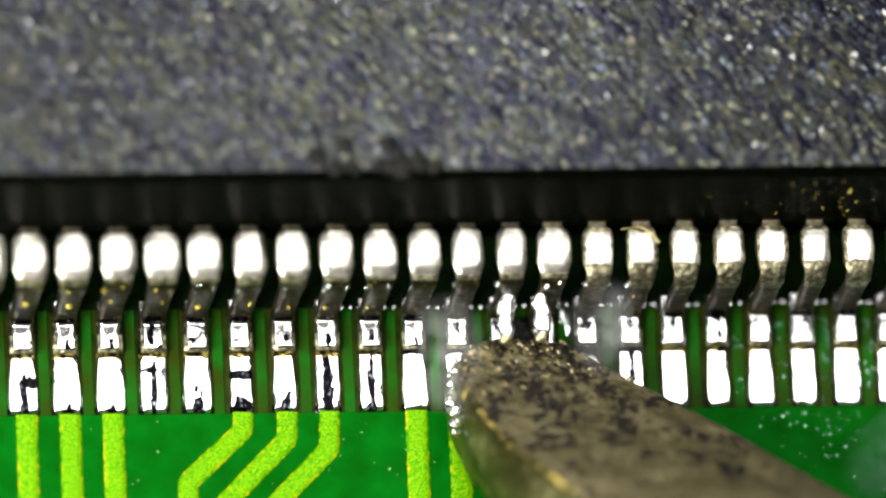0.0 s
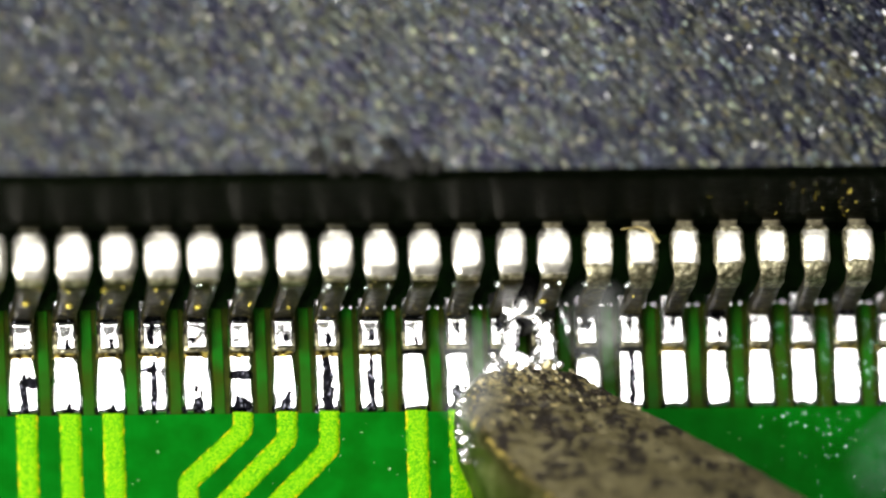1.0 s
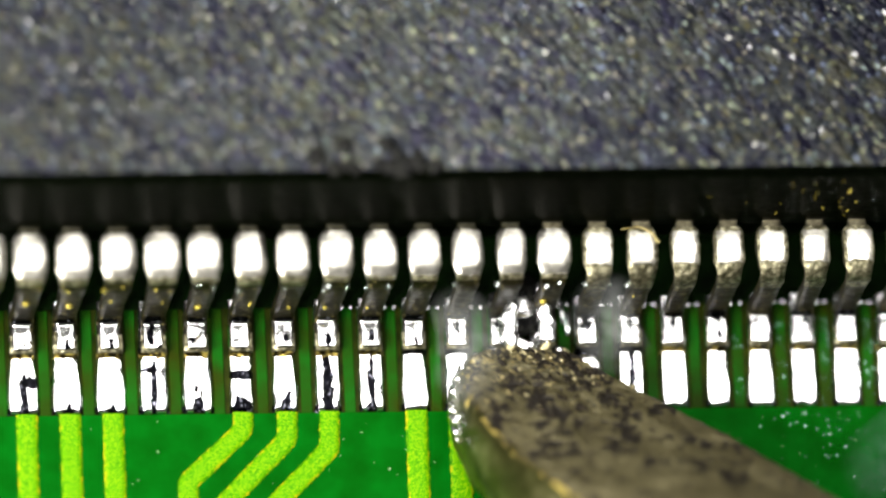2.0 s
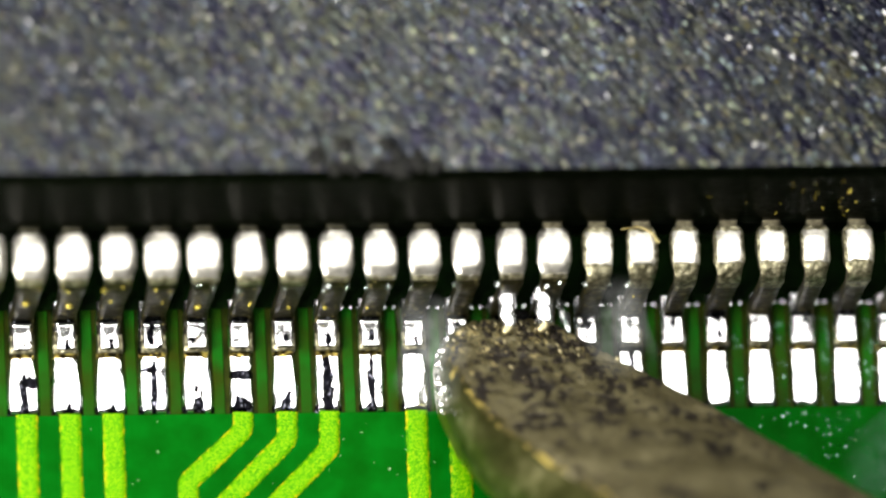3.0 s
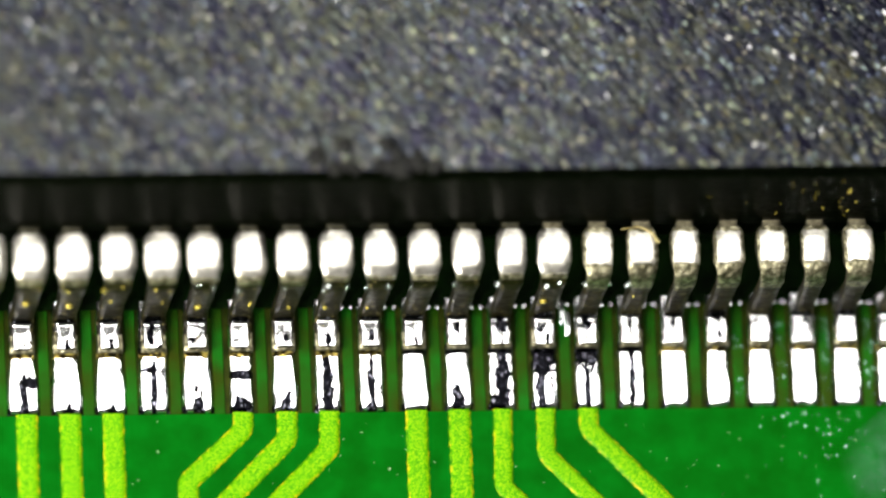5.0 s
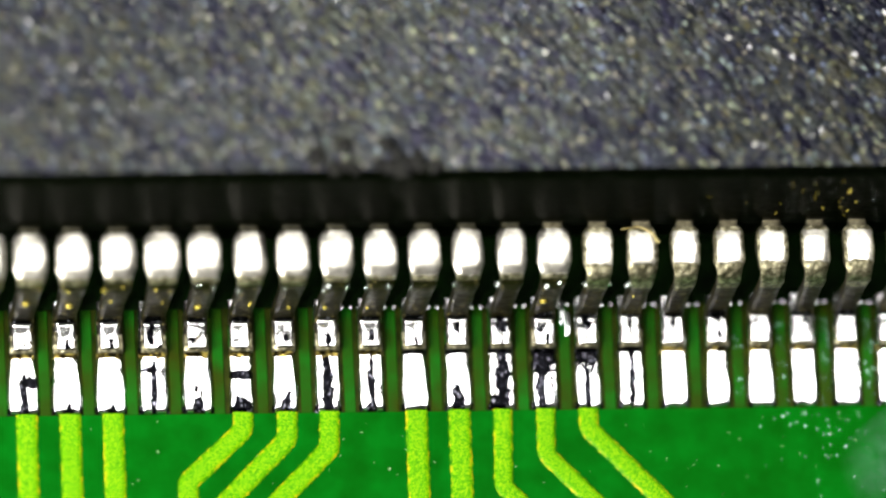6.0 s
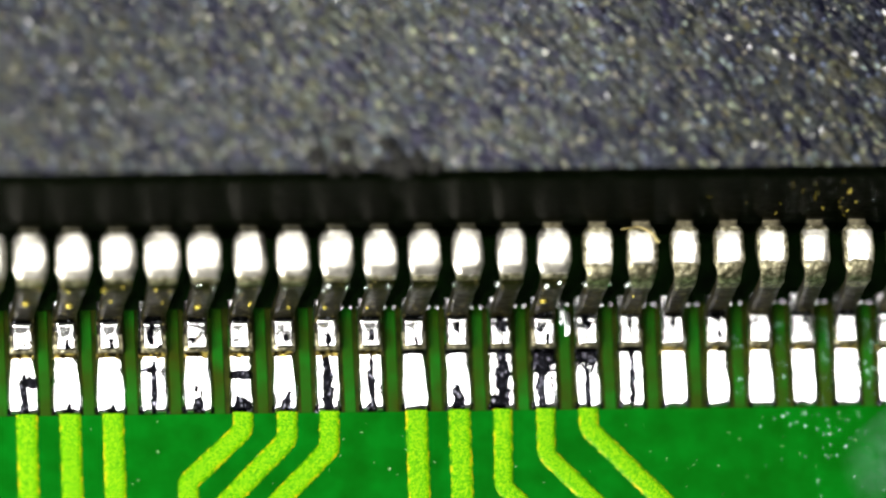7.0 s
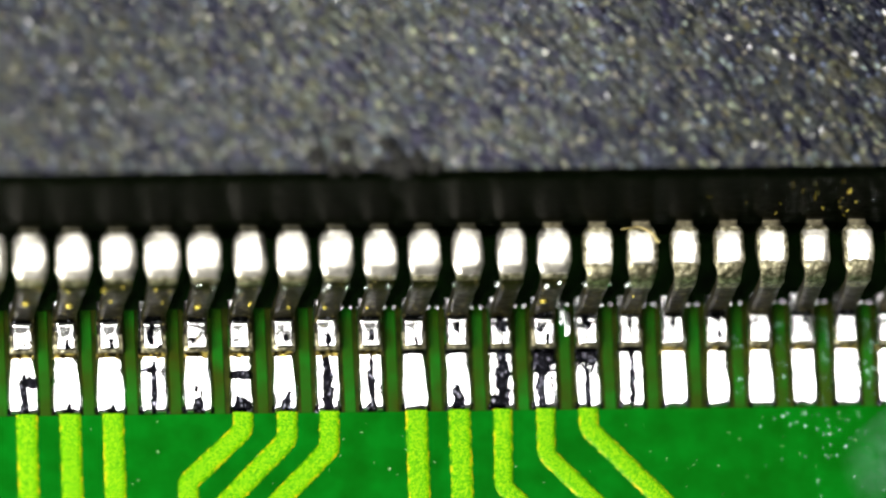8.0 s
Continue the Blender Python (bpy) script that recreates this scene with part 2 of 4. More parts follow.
def grid_faces(rows, cols, closed=False):
    out = []
    for r in range(rows - 1):
        for c in range(cols if closed else cols - 1):
            d = (c + 1) % cols
            out.append((r * cols + c, r * cols + d, (r + 1) * cols + d, (r + 1) * cols + c))
    return out


def wob(x, y, z, scale, seed):
    return noise.noise(Vector((x * scale + seed * 7.31, y * scale - seed * 3.17, z * scale + seed * 1.93)))


PITCH = 0.5
PINS = range(-2, 23)
def pin_x(i):
    return (i - 10) * PITCH


PAD_FRONT, TOE = -1.80, -1.10

# ---- bench and board ----
bench = tagged(new("workbench", box_mesh("workbench", -60, 60, -60, 60, -6.6, -1.6, BENCH, 0.5)),
               "dark grey rubber bench mat under the board", "bench", kind="structure")

board = tagged(new("circuit_board", box_mesh("circuit_board", -20, 20, -14, 22, -1.6, 0.0, LAMINATE)),
               "green circuit board with a row of fine-pitch soldered pads", "circuit board")
part("solder_mask", box_mesh("solder_mask", -20, 20, -14, PAD_FRONT - 0.01, 0.0005, 0.022, MASK, 0.006), board)
# dark strip painted to stand for the shaded board behind the leads
part("bare_strip", box_mesh("bare_strip", -20, 20, -0.555, 22, 0.0005, 0.012, UNDER, 0.004), board, "dark green board under the chip, shade painted into its colour")
for i in list(PINS)[:-1]:
    me = box_mesh("mask_dam", -0.062, 0.062, PAD_FRONT - 0.012, -0.559, 0.0004, 0.0215, DAM, 0.012)
    at(part("mask_dam", me, board), pin_x(i) + 0.25, 0)


def trace_mesh(points, width, seed):
    """A copper track under the mask: a low strip with sloped, slightly ragged sides that follows the polyline."""
    path = []
    for (ax, ay), (bx, by) in zip(points, points[1:]):
        n = max(2, int(math.hypot(bx - ax, by - ay) / 0.03))
        path += [(ax + (bx - ax) * k / n, ay + (by - ay) * k / n) for k in range(n)]
    path.append(points[-1])
    # round the bends
    for _ in range(3):
        path = [path[0]] + [((a[0] + 2 * b[0] + c[0]) / 4, (a[1] + 2 * b[1] + c[1]) / 4)
                            for a, b, c in zip(path, path[1:], path[2:])] + [path[-1]]
    rng = random.Random(seed)
    verts = []
    for k, (x, y) in enumerate(path):
        a, b = path[max(k - 1, 0)], path[min(k + 1, len(path) - 1)]
        d = Vector((b[0] - a[0], b[1] - a[1])).normalized()
        nx, ny = -d.y, d.x
        for off, z in ((-0.5, 0.02), (-0.40, 0.046), (-0.2, 0.05), (0.2, 0.05), (0.40, 0.046), (0.5, 0.02)):
            e = off * width + (rng.uniform(-0.007, 0.007) if abs(off) > 0.3 else 0)
            verts.append((x + nx * e, y + ny * e, z + rng.uniform(-0.002, 0.002)))
    me = mesh_from("trace", verts, grid_faces(len(path), 6), TRACE)
    me.materials.append(TRACE_EDGE)
    for k in range(len(me.polygons)):
        if k % 5 in (0, 4):
            me.polygons[k].material_index = 1
    return me


TRACES = [
    (0.25, [(-4.97, -1.80), (-5.0, -6.0)]),
    (0.25, [(-4.47, -1.80), (-4.50, -6.0)]),
    (0.25, [(-3.98, -1.80), (-4.0, -6.0)]),
    (0.24, [(-2.488, -1.80), (-2.497, -2.01), (-3.15, -2.62), (-3.17, -6.0)]),
    (0.24, [(-1.982, -1.80), (-1.99, -2.12), (-3.6, -3.75)]),
    (0.24, [(-1.495, -1.80), (-1.51, -2.24), (-3.1, -3.85)]),
    (0.26, [(-0.494, -1.80), (-0.53, -6.0)]),
    (0.26, [(0.0, -1.80), (-0.03, -6.0)]),
    (0.22, [(0.502, -1.80), (0.468, -2.72), (1.5, -3.75)]),
    (0.22, [(0.998, -1.80), (0.98, -2.34), (2.3, -3.75)]),
    (0.23, [(1.488, -1.80), (1.483, -2.04), (3.1, -3.75)]),
]
for k, (wd, pts) in enumerate(TRACES):
    part("trace", trace_mesh(pts, wd, k), board, "bright yellow-green copper trace under the mask")

# ---- the integrated circuit ----
BODY_TOP, SPLIT, BODY_LOW = 2.85, 1.45, 0.25


def body_mesh():
    """Moulded package: two drafted halves that meet at the parting line, with softened edges."""
    levels = [(BODY_LOW, 0.2), (SPLIT - 0.1, 0.0), (SPLIT + 0.1, 0.0), (BODY_TOP - 0.12, 0.13), (BODY_TOP - 0.05, 0.148), (BODY_TOP - 0.015, 0.178), (BODY_TOP, 0.222)]
    verts, faces = [], []
    x0, x1, y0, y1 = -6.7, 6.7, 0.0, 13.4
    for z, d in levels:
        verts += [(x0 + d, y0 + d, z), (x1 - d, y0 + d, z), (x1 - d, y1 - d, z), (x0 + d, y1 - d, z)]
    faces = grid_faces(len(levels), 4, True)
    faces.append((3, 2, 1, 0))
    n = len(verts)
    faces.append((n - 4, n - 3, n - 2, n - 1))
    # every face but the top takes the resin with painted shade
    me = mesh_from("package_body", verts, faces, EPOXY_SHADED, False)
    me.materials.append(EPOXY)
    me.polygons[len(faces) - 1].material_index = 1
    return me


chip = tagged(new("integrated_circuit", None), "black square integrated circuit with tinned gull-wing leads", "chip")
chip.empty_display_size = 0.002
part("package_body", body_mesh(), chip, "grainy black moulded epoxy package")

def grain_material():
    """Glassy filler: each grain has a faint tint of its own."""
    m, nt, p = nodes_of("filler_grain")
    g = nt.nodes.new("ShaderNodeNewGeometry")
    tint = ramp(nt, g.outputs["Random Per Island"], [(0.1, (0.012, 0.012, 0.03)), (0.5, (0.03, 0.034, 0.03)), (0.9, (0.05, 0.045, 0.02))])
    nt.links.new(tint, p.inputs["Base Color"])
    p.inputs["Roughness"].default_value = 0.22
    p.inputs["Specular IOR Level"].default_value = 0.55
    return m


def filler_mesh():
    """Flat glassy filler grains set at all tilts in the face of the package."""
    rng = random.Random(77)
    verts, faces = [], []
    for _ in range(1900):
        x, y = rng.uniform(-5.6, 5.6), rng.uniform(0.24, 2.9)
        r = rng.uniform(0.012, 0.034)
        turn = radians(-48 + rng.gauss(0, 22))
        lie = 14 if x < 1 else 22
        m = pose(0, 0, 0, rng.gauss(0, lie), rng.gauss(0, lie), 0).to_3x3()
        base = len(verts)
        for k in range(7):
            a = 2 * math.pi * k / 7
            px, py = 1.35 * r * math.cos(a), 0.8 * r * math.sin(a)
            v = m @ Vector((px * math.cos(turn) - py * math.sin(turn), px * math.sin(turn) + py * math.cos(turn), 0))
            verts.append((x + v.x, y + v.y, BODY_TOP + 0.012 + v.z))
        verts.append((x, y, BODY_TOP - 0.01))
        faces.append(tuple(range(base, base + 7)))
        faces += [(base + (k + 1) % 7, base + k, base + 7) for k in range(7)]
    return mesh_from("filler", verts, faces, grain_material(), False)


tagged(part("filler", filler_mesh(), chip), "glinting glassy grains in the black epoxy", kind="stuff")

# profile of a gull-wing lead, out from the body, over the shoulder, down and along the foot: y, z of the mid-plane
LEAD_PATH = [(0.12, 1.40), (0.0, 1.40), (-0.06, 1.40), (-0.075, 1.40), (-0.12, 1.40), (-0.2, 1.40), (-0.33, 1.40), (-0.46, 1.393), (-0.54, 1.372), (-0.595, 1.325),
             (-0.625, 1.25), (-0.636, 1.10), (-0.64, 0.90), (-0.643, 0.65), (-0.648, 0.42), (-0.658, 0.28), (-0.68, 0.19), (-0.72, 0.13), (-0.79, 0.105),
             (-0.90, 0.10), (-1.02, 0.10), (TOE, 0.10)]


def lead_mesh(seed, stout, worn):
    """One lead: stout scales its width; a worn lead is bare further out and dull at its bend and flanks."""
    rng = random.Random(seed)
    verts = []
    n = len(LEAD_PATH)
    broad, shift = rng.uniform(0.93, 1.06), rng.uniform(-0.01, 0.01)
    bend, drop = rng.uniform(-0.035, 0.02), rng.uniform(-0.02, 0.0)
    line = [(y + (bend if 6 <= k <= 9 else 0.0), z + (drop if 7 <= k <= 9 else 0.0)) for k, (y, z) in enumerate(LEAD_PATH)]
    for k, (y, z) in enumerate(line):
        a, b = line[max(k - 1, 0)], line[min(k + 1, n - 1)]
        d = Vector((b[0] - a[0], b[1] - a[1])).normalized()
        ny, nz = d.y, -d.x                       # outward, to the upper side
        t = 0.062
        w = 0.105 if y > -0.065 else 0.14 if y > -0.1 else 0.172 if y > -0.19 else 0.182 if y > -0.3 else 0.185 if y > -0.45 else 0.18 if y > -0.53 else 0.152 if y > -0.58 else 0.138 if y > -0.63 else 0.122 if y > -0.645 else 0.118 if y > -0.68 else 0.13
        w *= stout
        lean = rng.uniform(-0.004, 0.004)
        for u, v in ((-1, -0.6), (-1, 0.55), (-0.985, 0.9), (-0.93, 0.99), (-0.45, 1.015), (0.0, 1.025), (0.45, 1.015), (0.93, 0.99), (0.985, 0.9), (1, 0.55), (1, -0.6), (0.85, -1), (-0.85, -1)):
            bulge = wob(u, y, z, 6.0, seed) * 0.009
            side = 1 + 0.06 * wob(u, y, z, 8.0, seed + 3) + 0.06 * wob(u, y, z, 19.0, seed + 4)
            verts.append((u * w * broad * side + lean + shift, y + ny * (v * t + bulge), z + nz * (v * t + bulge)))
    faces = grid_faces(n, 13, True)
    faces.append(tuple(range(12, -1, -1)))
    faces.append(tuple((n - 1) * 13 + c for c in range(13)))
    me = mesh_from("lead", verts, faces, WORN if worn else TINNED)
    me.materials.append(STUB if seed > 14 else NECK_SHADE)
    me.materials.append(STAINED_SHADE)
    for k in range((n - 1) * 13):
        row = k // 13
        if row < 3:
            me.polygons[k].material_index = 1    # the bare neck where the lead leaves the body, dark chip's reflection painted in
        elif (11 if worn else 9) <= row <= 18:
            me.polygons[k].material_index = 2    # the leg, browned by flux, its upright face's shade painted in
    return me


for i in PINS:
    at(part("lead", lead_mesh(i + 3, 1.12 - 0.011 * i, i >= 13), chip), pin_x(i), 0)

# ---- solder joints ----
# how the solder lies in front of each lead
LIE = {0: "split", 1: "notch", 2: "notch", 3: "lumpy", 4: "notch", 5: "lumpy", 6: "notch", 7: "groove", 8: "groove", 10: "notch",
       11: "half", 12: "half", 13: "half", 14: "groove"}
# half width of the solder at the back and at the front of each pad (mm)
FORM = {0: (0.145, 0.19), 1: (0.145, 0.18), 2: (0.145, 0.19), 3: (0.165, 0.17), 4: (0.15, 0.18), 5: (0.13, 0.135), 6: (0.12, 0.15), 7: (0.145, 0.15),
        9: (0.135, 0.16), 15: (0.15, 0.16), 16: (0.115, 0.14), 17: (0.11, 0.16), 18: (0.15, 0.145), 19: (0.14, 0.17)}
# painted dark reflections: across, along, and their half sizes, as shares of the pad
PAD_DARK = {0: ((0.05, 0.62, 0.2, 0.25), (0.0, 0.95, 0.25, 0.2), (0.6, 0.45, 0.35, 0.1)), 1: ((0.1, 1.0, 0.3, 0.16),), 2: ((0.05, 1.0, 0.22, 0.14),),
            3: ((0.0, 0.62, 0.16, 0.42), (-0.2, 0.25, 0.5, 0.05)), 4: ((0.05, 0.95, 0.28, 0.3),), 5: ((0.0, 0.36, 0.9, 0.07), (0.0, 0.95, 0.75, 0.18)),
            6: ((0.05, 0.97, 0.32, 0.28),), 7: ((0.0, 0.55, 0.36, 0.5),), 8: ((0.0, 0.5, 0.2, 0.45), (0.0, 0.95, 0.4, 0.12)),
            10: ((-0.05, 0.9, 0.4, 0.32),), 11: ((0.1, 0.5, 0.5, 0.55), (-0.3, 0.9, 0.4, 0.2)), 12: ((-0.2, 0.15, 0.9, 0.25), (-0.35, 0.6, 0.3, 0.4)),
            13: ((0.0, 0.02, 0.95, 0.25), (-0.1, 0.6, 0.18, 0.5)), 14: ((0.05, 0.5, 0.2, 0.55),)}
FOOT_DARK = {0: ((0.0, 0.95, 0.8, 0.1),), 1: ((0.1, 0.85, 0.3, 0.25),), 2: ((0.1, 0.85, 0.35, 0.28),), 3: ((-0.25, 0.5, 0.35, 0.5), (0.5, 0.9, 0.3, 0.12)),
             4: ((-0.4, 0.7, 0.35, 0.15),), 6: ((0.15, 0.7, 0.3, 0.2),), 7: ((-0.05, 0.7, 0.4, 0.28),), 8: ((0.05, 0.65, 0.35, 0.25),), 9: ((0.1, 0.8, 0.25, 0.25),),
             10: ((-0.05, 0.4, 0.3, 0.35),), 11: ((0.0, 0.35, 0.75, 0.3), (0.0, 0.8, 0.2, 0.2)), 12: ((-0.3, 0.45, 0.4, 0.2), (0.3, 0.75, 0.3, 0.2)),
             13: ((-0.1, 0.3, 0.6, 0.25), (0.0, 0.7, 0.15, 0.3)), 14: ((0.0, 0.45, 0.2, 0.5),), 15: ((0.0, 0.3, 0.2, 0.25),),
             16: ((0.1, 0.7, 0.25, 0.2), (0.0, 0.2, 0.3, 0.2)), 18: ((0.1, 0.3, 0.3, 0.15),)}


def pit(d):
    return max(0.0, 1.0 - d)


def solder_height(u, v, seed):
    """Height in mm of the solder at u across (-1 to 1) and v along (0 at the toe, 1 at the front)."""
    return 0.010 * (1 - u * u) + wob(u, v * 2, 0, 1.4, seed) * 0.012


def dull(patches, u, v, seed, reach):
    """Whether a dark reflection is painted on the solder at this place: inside one of the ragged patches."""
    ragged = 0.45 * wob(u * 2.4, v * 7.0, 0, 1.0, seed + 1) + 0.5 * wob(u * 6.0, v * 15.0, 0, 1.0, seed + 2)
    drift = 0.15 * wob(v * 4, 0, 0, 1.0, seed + 3)
    return any(math.hypot((u - a - drift) / p, (v - b) / q) + ragged < reach for a, b, p, q in patches)


def browned(i, u, v, seed):
    """Whether amber flux has caught in the step behind the pad."""
    ragged = wob(u * 2.0, v * 9.0, 0, 1.3, seed + 70)
    return (i < 9 or i > 14) and -0.03 < v + 0.06 * ragged < 0.055 + 0.05 * ragged


def joint_mesh(i):
    """Solder over the pad, drawn up against the toe of the lead."""
    seed = i + 31
    back, fore = FORM.get(i, (0.14, 0.155))
    rows, cols = 70, 33
    verts, marks = [], []
    for r in range(rows):
        s = r / (rows - 1)
        y = -0.50 + s * (PAD_FRONT + 0.50)
        v = (y - TOE) / (PAD_FRONT - TOE)
        for c in range(cols):
            u = 2 * c / (cols - 1) - 1
            half = back + (fore - back) * min(max(v, 0.0) / 0.6, 1.0)
            half += 0.010 * wob(y, u, 0, 6.0, seed) + 0.014 * wob(y, u * 0.5, 0, 13.0, seed) + 0.008 * wob(y, u, 0, 34.0, seed)
            z = 0.055 + solder_height(u, max(v, 0.0), seed)
            # dark is also painted on the front corners and in the shaded toe crease
            dark = v > 0.0 and (dull(PAD_DARK.get(i, ()), u, v, seed, 1.18) or (abs(u) > 0.8 and v > 0.88)) or (i < 15 and -0.09 < v < 0.05 + 0.04 * wob(u * 3, 0, 0, 1.0, seed))
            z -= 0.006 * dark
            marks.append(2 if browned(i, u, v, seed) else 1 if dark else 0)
            if v < 0.045:
                z += 0.06 * min(1 - v / 0.045, 1.6)
            edge = max(abs(u) - 0.8, 0) / 0.2
            tail = max(v - 0.93, 0) / 0.07
            z -= 0.06 * edge ** 2 + 0.055 * tail ** 2
            front = y - 0.02 * wob(u * 1.5, 0, 0, 1.0, seed + 9) * (1 if v > 0.9 else 0)
            verts.append((u * half, front, max(z, 0.001)))
    me = mesh_from("solder_joint", verts, grid_faces(rows, cols), SOLDER)
    me.materials.append(DARK_SOLDER)
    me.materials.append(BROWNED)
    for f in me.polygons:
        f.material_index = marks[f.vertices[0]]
    return me


def cap_mesh(i):
    """The bright wetted film over the foot of a lead."""
    seed = i + 5
    rows, cols = 30, 27
    verts, marks = [], []
    top = -0.70 + 0.04 * wob(seed, 0, 0, 1.3, 2)
    for r in range(rows):
        s = r / (rows - 1)
        y = top + s * (TOE + 0.012 - top)
        for c in range(cols):
            u = 2 * c / (cols - 1) - 1
            z = 0.178 + 0.006 * (1 - u * u) + wob(u * 1.3, s * 2.4, 0, 1.3, seed + 11) * 0.006
            z += 0.12 * pit(s / 0.22) ** 1.5
            # shade is painted across the heel and the toe of the film too
            dark = dull(FOOT_DARK.get(i, ()), u, s, seed, 0.82) or (i < 15 and s > 0.93) or s < 0.17
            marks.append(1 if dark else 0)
            edge = max(abs(u) - 0.7, 0) / 0.3
            tail = max(s - 0.92, 0) / 0.08
            z -= 0.07 * edge ** 2 + 0.07 * tail ** 2
            half = 0.134 + 0.014 * wob(s * 4, u * 0.5, 0, 1.0, seed + 31) - 0.03 * max(0.0, (s - 0.75) / 0.25) ** 2 - 0.025 * max(0.0, (0.35 - s) / 0.35) ** 2
            verts.append((u * half, y, z))
    me = mesh_from("foot_film", verts, grid_faces(rows, cols), SOLDER)
    me.materials.append(DARK_SOLDER)
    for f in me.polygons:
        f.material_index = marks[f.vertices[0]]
    return me


for i in PINS:
    kind = LIE.get(i, "full")
    ob = tagged(new("solder_joint", joint_mesh(i)),
                {"full": "smooth bright solder on a pad under a chip lead", "groove": "solder on a pad with a long dark groove",
                 "notch": "bright solder on a pad with a notched front", "split": "solder on a pad in two bright lumps",
                 "lumpy": "lumpy mottled solder on a pad under a lead",
                 "half": "solder on a pad, half bright and half dark"}[kind], "solder joint", "solder joints along the chip")
    at(ob, pin_x(i), 0)
    part("foot_film", cap_mesh(i), ob)

# ---- spatter left on the board ----
def bead_mesh(name, r, squash, material, seed=0, lump=0.0):
    bm = bmesh.new()
    bmesh.ops.create_icosphere(bm, subdivisions=3, radius=1.0)
    for v in bm.verts:
        k = 1 + lump * noise.noise(v.co * 1.7 + Vector((seed, 0, 0)))
        v.co = Vector((v.co.x * r * k, v.co.y * r * k, v.co.z * r * k * squash)) * MM
    for f in bm.faces:
        f.smooth = True
    me = bpy.data.meshes.new(name)
    bm.to_mesh(me)
    bm.free()
    me.materials.append(material)
    return me


# flat bright beads, added to give the glints at the mask's edge
drop = bead_mesh("solder_speck", 0.019, 0.2, MOLTEN)
for v in drop.vertices:
    v.co.y *= 1.5
for i in range(7, 20):
    for dx in (-0.05, 0.05):
        at(tagged(new("solder_speck", drop), "tiny bright bead added as a glint between two leads", "solder speck", "solder specks between the leads"),
           pin_x(i) + 0.25 + dx, -0.565 + 0.01 * math.sin(i * 5.1 + dx * 60), 0.034)
FLUX_BUBBLE = surface("clear_flux_bubble", [(0.3, (0.2, 0.42, 0.3)), (0.7, (0.4, 0.6, 0.48))], 9.0, 0.10, 0.7, 0.9)
rng = random.Random(4)
bubble = [bead_mesh("flux_bubble", r, 0.45, FLUX_BUBBLE) for r in (0.006, 0.008, 0.010, 0.014)]
for k in range(120):
    if k < 50:
        # fanned out over the mask
        x = 4.1 + rng.gauss(0, 0.5) + 0.25 * (k % 3)
        y = -1.88 - abs(rng.gauss(0, 0.42))
    else:
        # caught in the lanes between the pads
        x = pin_x(rng.choice((16, 17, 17, 18, 18, 18, 19, 19, 19))) + 0.25 + rng.uniform(-0.06, 0.06)
        y = rng.uniform(-1.8, -0.75)
    at(tagged(new("flux_bubble", rng.choice(bubble)), "tiny clear flux bubble on the green mask", "flux bubble", "flux bubbles spattered on the board"),
       x, y, 0.026)

def film_material():
    m, nt, p = nodes_of("dried_flux")
    pos, w = coords(nt, False)
    p.inputs["Base Color"].default_value = (0.13, 0.30, 0.24, 1)
    p.inputs["Roughness"].default_value = 0.3
    n = bump(nt, grain(nt, pos, w, 9.0, 3.0), 30.0)
    nt.links.new(n, p.inputs["Normal"])
    thin = nt.nodes.new("ShaderNodeVectorMath")
    thin.operation = "LENGTH"
    nt.links.new(pos, thin.inputs[0])
    mm = nt.nodes.new("ShaderNodeMath")
    mm.operation = "MULTIPLY"
    nt.links.new(thin.outputs["Value"], mm.inputs[0])
    mm.inputs[1].default_value = 1000.0
    edge = ramp(nt, mm.outputs[0], [(0.15, (1, 1, 1)), (0.8, (0, 0, 0))])
    a = ramp(nt, grain(nt, pos, w, 3.0, 6.0, 0.7), [(0.36, (0.03, 0.03, 0.03)), (0.68, (0.2, 0.2, 0.2))])
    soft = nt.nodes.new("ShaderNodeMath")
    soft.operation = "MULTIPLY"
    nt.links.new(edge, soft.inputs[0])
    nt.links.new(a, soft.inputs[1])
    nt.links.new(soft.outputs[0], p.inputs["Alpha"])
    return m


def film_mesh():
    """A thin dried puddle with an uneven outline."""
    verts, n = [(0, 0, 0.004)], 48
    for ring in range(1, 7):
        for k in range(n):
            a = 2 * math.pi * k / n
            r = (0.85 + 0.35 * wob(math.cos(a), math.sin(a), 0, 1.4, 6)) * ring / 6
            verts.append((r * math.cos(a) * 0.9, r * math.sin(a), 0.004 - 0.0035 * (ring / 6) ** 3))
    faces = [(0, 1 + k, 1 + (k + 1) % n) for k in range(n)]
    for ring in range(5):
        for k in range(n):
            a, b = 1 + ring * n + k, 1 + ring * n + (k + 1) % n
            faces.append((a, a + n, b + n, b))
    return mesh_from("flux_residue", verts, faces, film_material())


film = at(tagged(new("flux_residue", film_mesh()), "thin dull film of dried flux on the green mask", "flux residue"), 5.15, -2.5, 0.0225)

